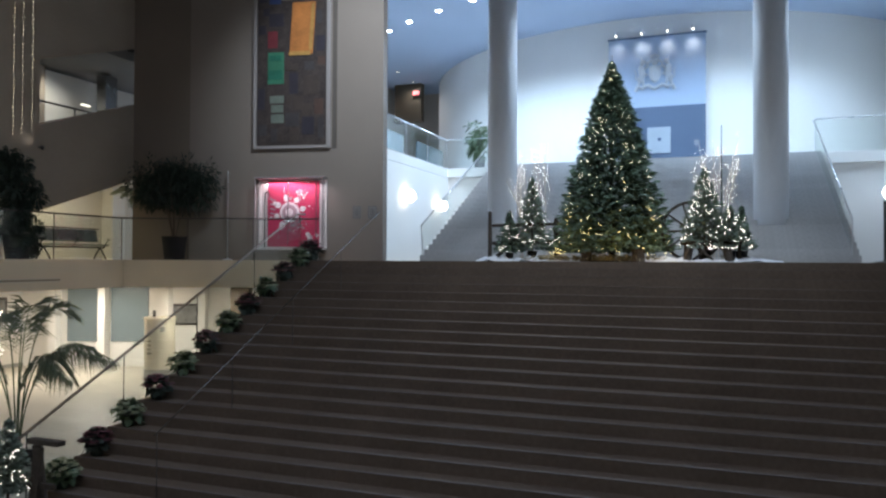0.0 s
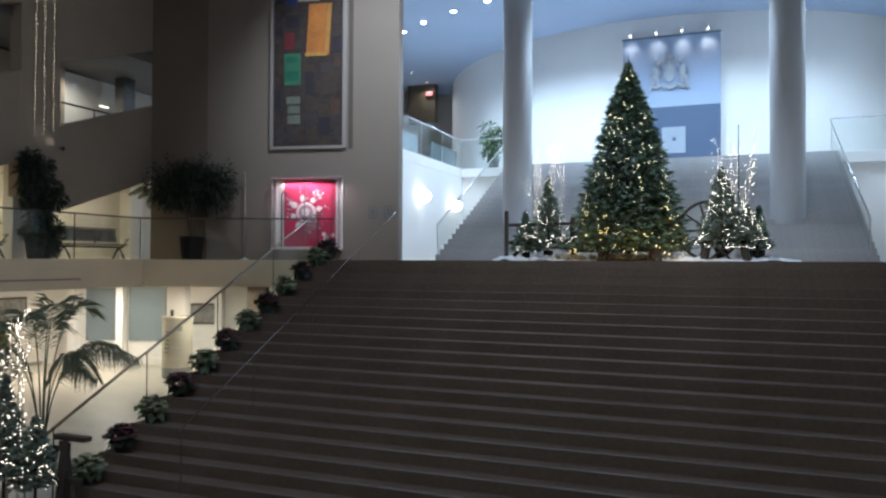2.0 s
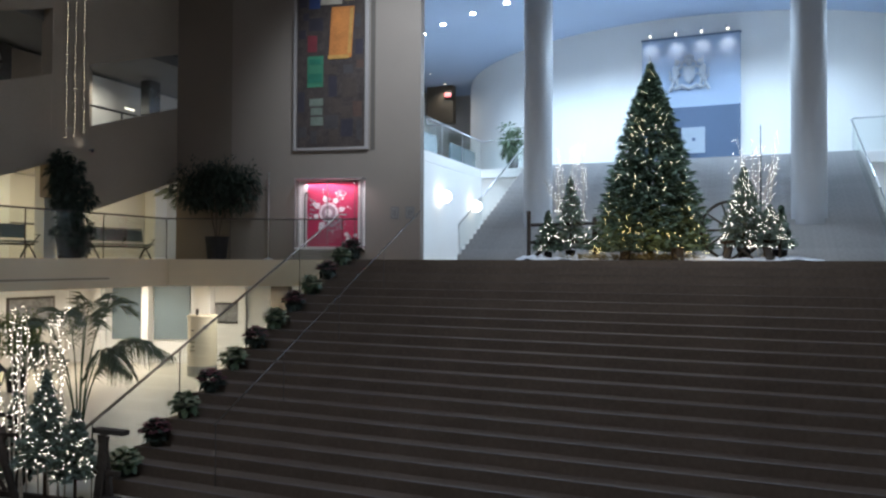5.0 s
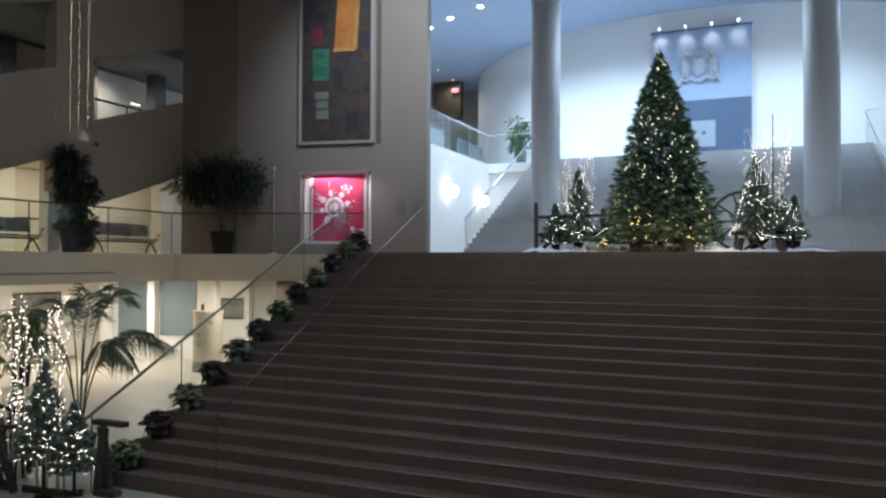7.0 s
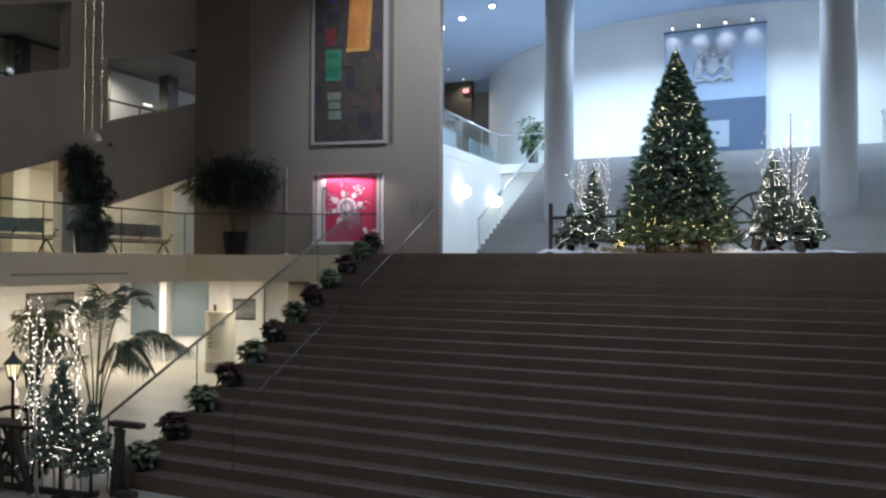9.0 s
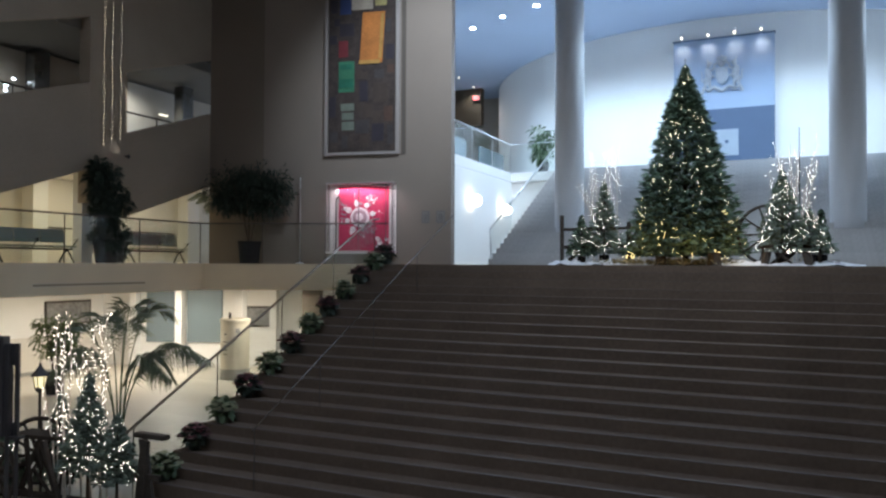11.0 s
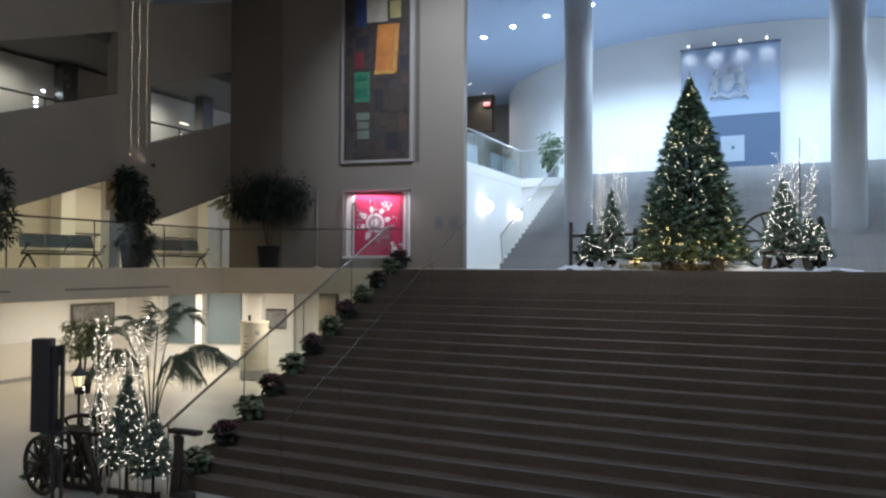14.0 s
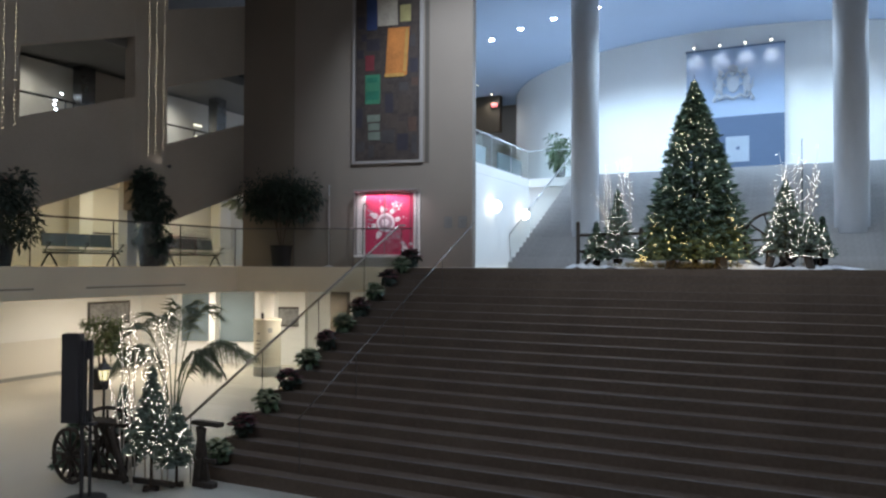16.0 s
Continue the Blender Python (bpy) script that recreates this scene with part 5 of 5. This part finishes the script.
part("lower_board", block((0, 0.0, 1.0), (3.46, 0.16, 2.0), 0, 0.01), "panel_navy", top, "slate blue lower board")
part("upper_board", block((0, 0.0, 3.305), (3.46, 0.16, 2.60), 0, 0.01), "panel_blue", top, "pale blue upper board")
part("header", block((0, -0.01, 4.63), (3.52, 0.20, 0.05), 0, 0.01), "panel_navy", top)
part("plaque", block((0.10, -0.10, 0.75), (0.83, 0.05, 0.96), 0, 0.01), "plaque", top, "pale square plaque")
part("plaque_mark", block((0.12, -0.13, 0.78), (0.12, 0.02, 0.12), 0, 0.008), "panel_navy", top)
def lump(bm, c, size, lean=0.0):
    """A rounded swelling of the relief."""
    m = Matrix.Translation(c) @ Matrix.Rotation(radians(lean), 4, "Y") @ Matrix.Diagonal((*size, 1))
    bmesh.ops.create_icosphere(bm, subdivisions=2, radius=1, matrix=m)
    return bm


CY = -0.085
crest = part("crest_shield", prism([(-0.24, CY, 3.50), (0.16, CY, 3.50), (0.17, CY, 3.16), (0.10, CY, 2.98), (-0.04, CY, 2.88), (-0.18, CY, 2.98), (-0.25, CY, 3.16)], (0, -0.10, 0)), "relief", top, "cast grey crest")
part("shield_chief", block((-0.04, CY - 0.115, 3.41), (0.36, 0.03, 0.12), 0, 0.01), "relief", crest)
for s in (-1, 1):
    part("shield_stripe", block((-0.04 + s * 0.08, CY - 0.112, 3.16), (0.05, 0.024, 0.28), 0, 0.008), "relief", crest)
for s in (-1, 1):
    bm = bmesh.new()
    x = -0.04 + s * 0.47
    lump(bm, (x, CY - 0.06, 3.30), (0.13, 0.10, 0.27), 10 * s)
    lump(bm, (x + s * 0.05, CY - 0.05, 3.06), (0.12, 0.09, 0.16))
    lump(bm, (x - s * 0.04, CY - 0.09, 3.64), (0.09, 0.09, 0.12), -15 * s)
    lump(bm, (x - s * 0.11, CY - 0.12, 3.66), (0.06, 0.05, 0.045))
    rod(bm, (x + s * 0.00, CY - 0.08, 3.72), (x + s * 0.03, CY - 0.07, 3.86), 0.035, 0.012, 8)
    rod(bm, (x - s * 0.06, CY - 0.08, 3.42), (x - s * 0.24, CY - 0.12, 3.50), 0.055, 0.04, 8)
    rod(bm, (x - s * 0.05, CY - 0.08, 3.22), (x - s * 0.22, CY - 0.12, 3.18), 0.05, 0.035, 8)
    rod(bm, (x - s * 0.03, CY - 0.06, 3.05), (x - s * 0.06, CY - 0.06, 2.80), 0.06, 0.045, 8)
    rod(bm, (x + s * 0.09, CY - 0.06, 3.02), (x + s * 0.11, CY - 0.06, 2.80), 0.06, 0.045, 8)
    tube(bm, [(x + s * 0.10, CY - 0.04, 3.0), (x + s * 0.22, CY - 0.05, 3.08), (x + s * 0.20, CY - 0.05, 3.28), (x + s * 0.25, CY - 0.05, 3.40)], 0.035, 8, 0.02)
    part("side_relief", bm, "relief", crest)
bm = bmesh.new()
for s in (-1, 1):
    tube(bm, [(-0.04, CY - 0.08, 3.62), (-0.04 + s * 0.16, CY - 0.09, 3.70), (-0.04 + s * 0.27, CY - 0.08, 3.60), (-0.04 + s * 0.24, CY - 0.08, 3.50)], 0.055, 8, 0.03)
lump(bm, (-0.04, CY - 0.09, 3.62), (0.11, 0.09, 0.11))
part("mantling", bm, "relief", crest)
bm = bmesh.new()
rod(bm, (-0.04, CY - 0.08, 3.72), (-0.04, CY - 0.08, 3.78), 0.15, 0.16, 14)
for i in range(5):
    lump(bm, (-0.18 + i * 0.07, CY - 0.09, 3.84 + 0.03 * (2 - abs(i - 2))), (0.04, 0.05, 0.07))
part("crown", bm, "relief", crest)
part("ribbon", tube(bmesh.new(), [(-0.74, -0.12, 2.60), (-0.66, -0.14, 2.78), (-0.50, -0.15, 2.70), (-0.30, -0.15, 2.80), (-0.04, -0.16, 2.66), (0.22, -0.15, 2.80), (0.42, -0.15, 2.70), (0.58, -0.14, 2.78), (0.66, -0.12, 2.60)], 0.07, 8), "relief", crest)
for x in (5.77, 6.69, 7.59, 8.48):
    t2 = thing("panel_spot", (x, 12.74, 11.98), "small spot lamp over the blue panel, lit", "spot lamp", "spots over the panel")
    part("arm", stick((0, 0.12, 0.0), (0, -0.16, 0.12), 0.012), "steel", t2)
    part("head", lathe([(0.03, 0.10), (0.06, 0.14), (0.06, 0.22), (0.04, 0.24)], 14), "steel", t2).location = (0, -0.17, 0)
    part("lens", lathe([(0.035, 0.10), (0.035, 0.13)], 14), "lamp_warm", t2).location = (0, -0.17, -0.02)

top = thing("parapet_lamp", (-7.849, -0.50, 6.70), "small dark spot lamp clamped to the parapet, lit", "spot lamp")
part("bracket", block((0.06, 0, 0), (0.12, 0.03, 0.03), 0, 0.006), "black", top)
part("head", stick((0.13, 0.03, -0.05), (0.15, -0.01, 0.02), 0.04, 0.05, 12), "black", top)
# ---- hanging strings of amber lights before the piers ----
for k in range(3):
    for i, (dy, zb) in enumerate(((-0.13, 6.74), (0.12, 6.82), (0.40, 6.95))):
        y = (-1.87 - 4.42 * k) + dy
        top = thing("light_strand", (-6.95, y, zb), "long hanging strand of tiny amber lights", "string lights", "hanging light strands")
        part("cord", stick((0, 0, 0), (0, 0.02, 15.01 - zb), 0.004, seg=5), "black", top)
        rng = random.Random(90 + 3 * k + i)
        v, f = blobs([(rng.uniform(-0.01, 0.01), rng.uniform(-0.01, 0.01), 0.112 * n + 0.02) for n in range(int((15.01 - zb) / 0.112))], 0.0085, 0.15, rng)
        tagged(raw("bulb_string", v, f, "bulb_dim", top), kind="stuff")

# ---- lower hall ----
top = wall_thing("hall_picture", 0.28, 1.43, "dark framed landscape picture on the hall's wall", "picture", 4.0, "", in_hall, 21)
part("picture_frame", block((0.02, -0.02, 0.36), (1.12, 0.04, 0.74), 0, 0.01), "bronze", top)
part("canvas", block((0.02, -0.043, 0.36), (0.98, 0.01, 0.6)), "canvas", top)
top = thing("hall_picture", (-13.26, 2.1, 1.55), "wide framed dark picture on the side wall", "picture")
part("picture_frame", block((-0.01, 0, 0.42), (0.05, 1.8, 0.84), 0, 0.01), "bronze", top)
part("canvas", block((0.02, 0, 0.42), (0.012, 1.66, 0.70)), "canvas", top)
top = thing("information_kiosk", (-6.92, 3.15, 0), "cream round information kiosk with a grey base in the hall", "kiosk")
part("base", lathe([(0.46, 0.002), (0.46, 0.32), (0.44, 0.335)], 32), "kiosk_base", top)
part("body", lathe([(0.45, 0.335), (0.45, 1.80)], 32), "kiosk", top)
part("cap", lathe([(0.45, 1.80), (0.475, 1.81), (0.475, 1.90), (0.45, 1.915)], 32), "kiosk", top)
part("phone", block((-0.05, -0.2, 2.02), (0.08, 0.06, 0.2), 20, 0.01), "black", top)
for i, z in enumerate((1.45, 1.2, 1.08, 0.95, 0.82)):
    a = radians(-92)
    part("print_bar", block((0.448 * math.cos(a), 0.448 * math.sin(a), z), (0.17 if i else 0.11, 0.014, 0.03), -2), "ink", top)
part("print_mark", block((0.448 * math.cos(radians(-40)), 0.448 * math.sin(radians(-40)), 1.55), (0.14, 0.014, 0.15), 50, 0.004), "kiosk_base", top)
structure("column_hall", block((-7.35, 3.75, 1.44), (0.5, 0.5, 2.88), 21), "plaster_white", "white square column behind the kiosk", "column")

# ---- display at the foot of the stairs ----
fir("small_fir", (-0.43, -7.83, 0.0), 2.02, 0.35, "fir thick with white lights on a flat stand by the stairs", 51, 170, bulb="bulb_hall", bulb_r=0.0064, mat="fir_pale", low=0.32, dense=0.9, group="firs at the stairs' foot")
fir("small_fir", (-0.20, -7.5, 0.0), 1.38, 0.29, "short bushy fir with white lights by the stairs", 52, 115, bulb="bulb_hall", bulb_r=0.0064, mat="fir_pale", low=0.28, dense=0.9, group="firs at the stairs' foot")
fir("small_fir", (-2.25, -7.86, 0.0), 1.22, 0.30, "small fir with white lights behind the cart's small wheel", 53, 90, bulb="bulb_hall", bulb_r=0.0064, low=0.15, dense=0.9, group="firs at the stairs' foot")
# the pale needle colour carries the lit look of this fir
fir("small_fir", (-1.80, -7.22, 0.0), 1.56, 0.30, "green fir with a few white lights behind the old cart", 54, 60, bulb="bulb_hall", bulb_r=0.0064, mat="fir_pale", dense=0.9, group="firs at the stairs' foot")
twig_tree((-0.95, -7.85, 0), [[(-0.05, 0), (-0.12, 0.9), (-0.18, 2.35), (-0.14, 2.92)], [(0.08, 0), (0.04, 1.2), (0.06, 2.37), (0.0, 2.95)], [(0.20, 0), (0.10, 1.5), (0.12, 2.3), (0.18, 2.81)],
          [(0.32, 0), (0.26, 1.2), (0.26, 1.92), (0.32, 2.33)], [(-0.08, 0), (-0.2, 0.97), (-0.32, 1.45), (-0.46, 1.74)], [(0.10, 0), (0.08, 1.3), (-0.02, 2.6)]], TWIGS, 55, 0.27, 0.062, 0.0072, 0.026, "bulb_hall")
twig_tree((-0.52, -7.6, 0), [[(-0.15, 0), (-0.12, 1.5), (-0.09, 2.79)], [(0.15, 0), (0.10, 1.4), (0.02, 2.21), (-0.02, 2.7)], [(0.20, 0), (0.19, 1.4), (0.21, 1.95), (0.23, 2.58), (0.32, 2.93)], [(0.0, 0), (0.02, 1.4), (0.12, 2.45)], [(-0.08, 0), (-0.14, 1.3), (-0.20, 2.35)]], TWIGS, 56, 0.3, 0.066, 0.0072, 0.026, "bulb_hall")

top = thing("old_cart", (-1.75, -7.65, 0), "old dark wooden cart with two spoked wheels", "cart")
wheel(top, (0.06, 0, 0.62), 0.60, 20, 12)
wheel(top, (-0.14, -0.58, 0.49), 0.45, -4, 12)
part("axle", stick((0.06, 0.06, 0.60), (-0.14, -0.62, 0.49), 0.035), "wood_dark", top)
part("bed", block((0.55, -0.05, 1.0), (1.5, 0.42, 0.06), 8, 0.01), "wood_dark", top)
part("shaft", block((0.75, -0.22, 0.12), (1.9, 0.08, 0.09), 6, 0.01), "wood_dark", top)
part("shaft", block((0.85, 0.25, 0.52), (2.1, 0.07, 0.08), 6, 0.01), "wood_dark", top)
part("strut", stick((-0.08, -0.25, 0.14), (0.30, -0.2, 0.98), 0.035), "wood_dark", top)
part("strut", stick((0.42, -0.25, 0.52), (0.12, -0.2, 0.98), 0.030), "wood_dark", top)
part("strut", stick((0.75, -0.22, 0.14), (0.85, -0.15, 0.98), 0.03), "wood_dark", top)
part("strut", stick((0.20, -0.24, 0.50), (0.62, -0.24, 0.14), 0.028), "wood_dark", top)
part("leg", stick((0.12, -0.3, 0.97), (0.28, -0.32, 0.08), 0.04, 0.035, 8), "wood_dark", top)
part("leg", stick((0.50, -0.3, 0.97), (0.86, -0.3, 0.08), 0.06, 0.05, 8), "wood_dark", top)

top = thing("trestle_table", (0.15, -7.33, 0), "dark wooden trestle with a plank top at the stairs' foot", "trestle")
part("plank", block((0.17, 0, 1.07), (0.60, 0.14, 0.075), 0, 0.012), "wood_dark", top)
part("leg", block((0.02, -0.034, 0.5), (0.15, 0.06, 1.02), 0, 0.012, Matrix.Rotation(radians(7), 4, "Y")), "wood_dark", top)
part("leg", block((0.04, 0.034, 0.5), (0.15, 0.06, 1.02), 0, 0.012, Matrix.Rotation(radians(-9), 4, "Y")), "wood_dark", top)
part("foot", block((0.12, 0, 0.05), (0.42, 0.16, 0.10), 0, 0.02), "wood_dark", top)
part("crossbar", block((-0.05, 0, 0.45), (0.80, 0.055, 0.08), 0, 0.01), "wood_dark", top)

top = thing("post_lantern", (-2.33, -7.2, 0), "black post lantern glowing yellow beside the cart", "lantern")
part("post", stick((0, 0, 0.01), (0, 0, 1.52), 0.028, 0.022, 10), "black", top)
part("base", lathe([(0.13, 0.002), (0.12, 0.04), (0.04, 0.09)], 16), "black", top)
lan = part("lantern_body", lathe([(0.03, 1.50), (0.075, 1.55), (0.085, 1.575), (0.04, 1.59)], 6), "black", top)
part("flame_glass", lathe([(0.065, 1.595), (0.10, 1.78)], 6), "lantern", lan, "glowing yellow glass")
for i in range(6):
    a = 2 * math.pi * i / 6
    part("bar", stick((0.072 * math.cos(a), 0.072 * math.sin(a), 1.575), (0.108 * math.cos(a), 0.108 * math.sin(a), 1.80), 0.009, seg=6), "black", lan)
part("roof", lathe([(0.150, 1.785), (0.140, 1.80), (0.065, 1.89), (0.025, 1.95), (0.02, 2.00)], 6), "black", lan)

top = thing("column_loudspeaker", (-1.12, -8.8, 0), "tall dark column loudspeaker on a pole stand", "loudspeaker", turn=24)
part("cabinet", block((0.0, 0, 1.935), (0.28, 0.19, 1.41), 0, 0.02), "black", top)
part("grille", block((0.0, -0.099, 1.935), (0.24, 0.012, 1.34), 0, 0.004), "cloth_black", top)
part("side_cabinet", block((0.168, 0.03, 1.88), (0.05, 0.14, 1.30), 0, 0.01), "black", top)
part("rear_post", block((0.25, 0.09, 1.87), (0.055, 0.06, 1.32), 0, 0.01), "black", top)
for z, h in ((2.37, 0.31), (1.31, 0.20)):
    part("rear_bracket", block((0.207, 0.07, z), (0.034, 0.05, h), 0, 0.006), "black", top)
part("pole", stick((0.15, 0.03, 0.03), (0.15, 0.03, 1.25), 0.030, seg=12), "black", top)
part("pole", stick((0.25, 0.09, 0.03), (0.25, 0.09, 1.25), 0.027, seg=12), "black", top)
part("bracket", block((0.24, 0.08, 1.2), (0.2, 0.16, 0.05), 0, 0.008), "black", top)
part("base", lathe([(0.32, 0.002), (0.32, 0.02), (0.06, 0.045)], 24), "black", top).location = (0.2, 0.06, 0)
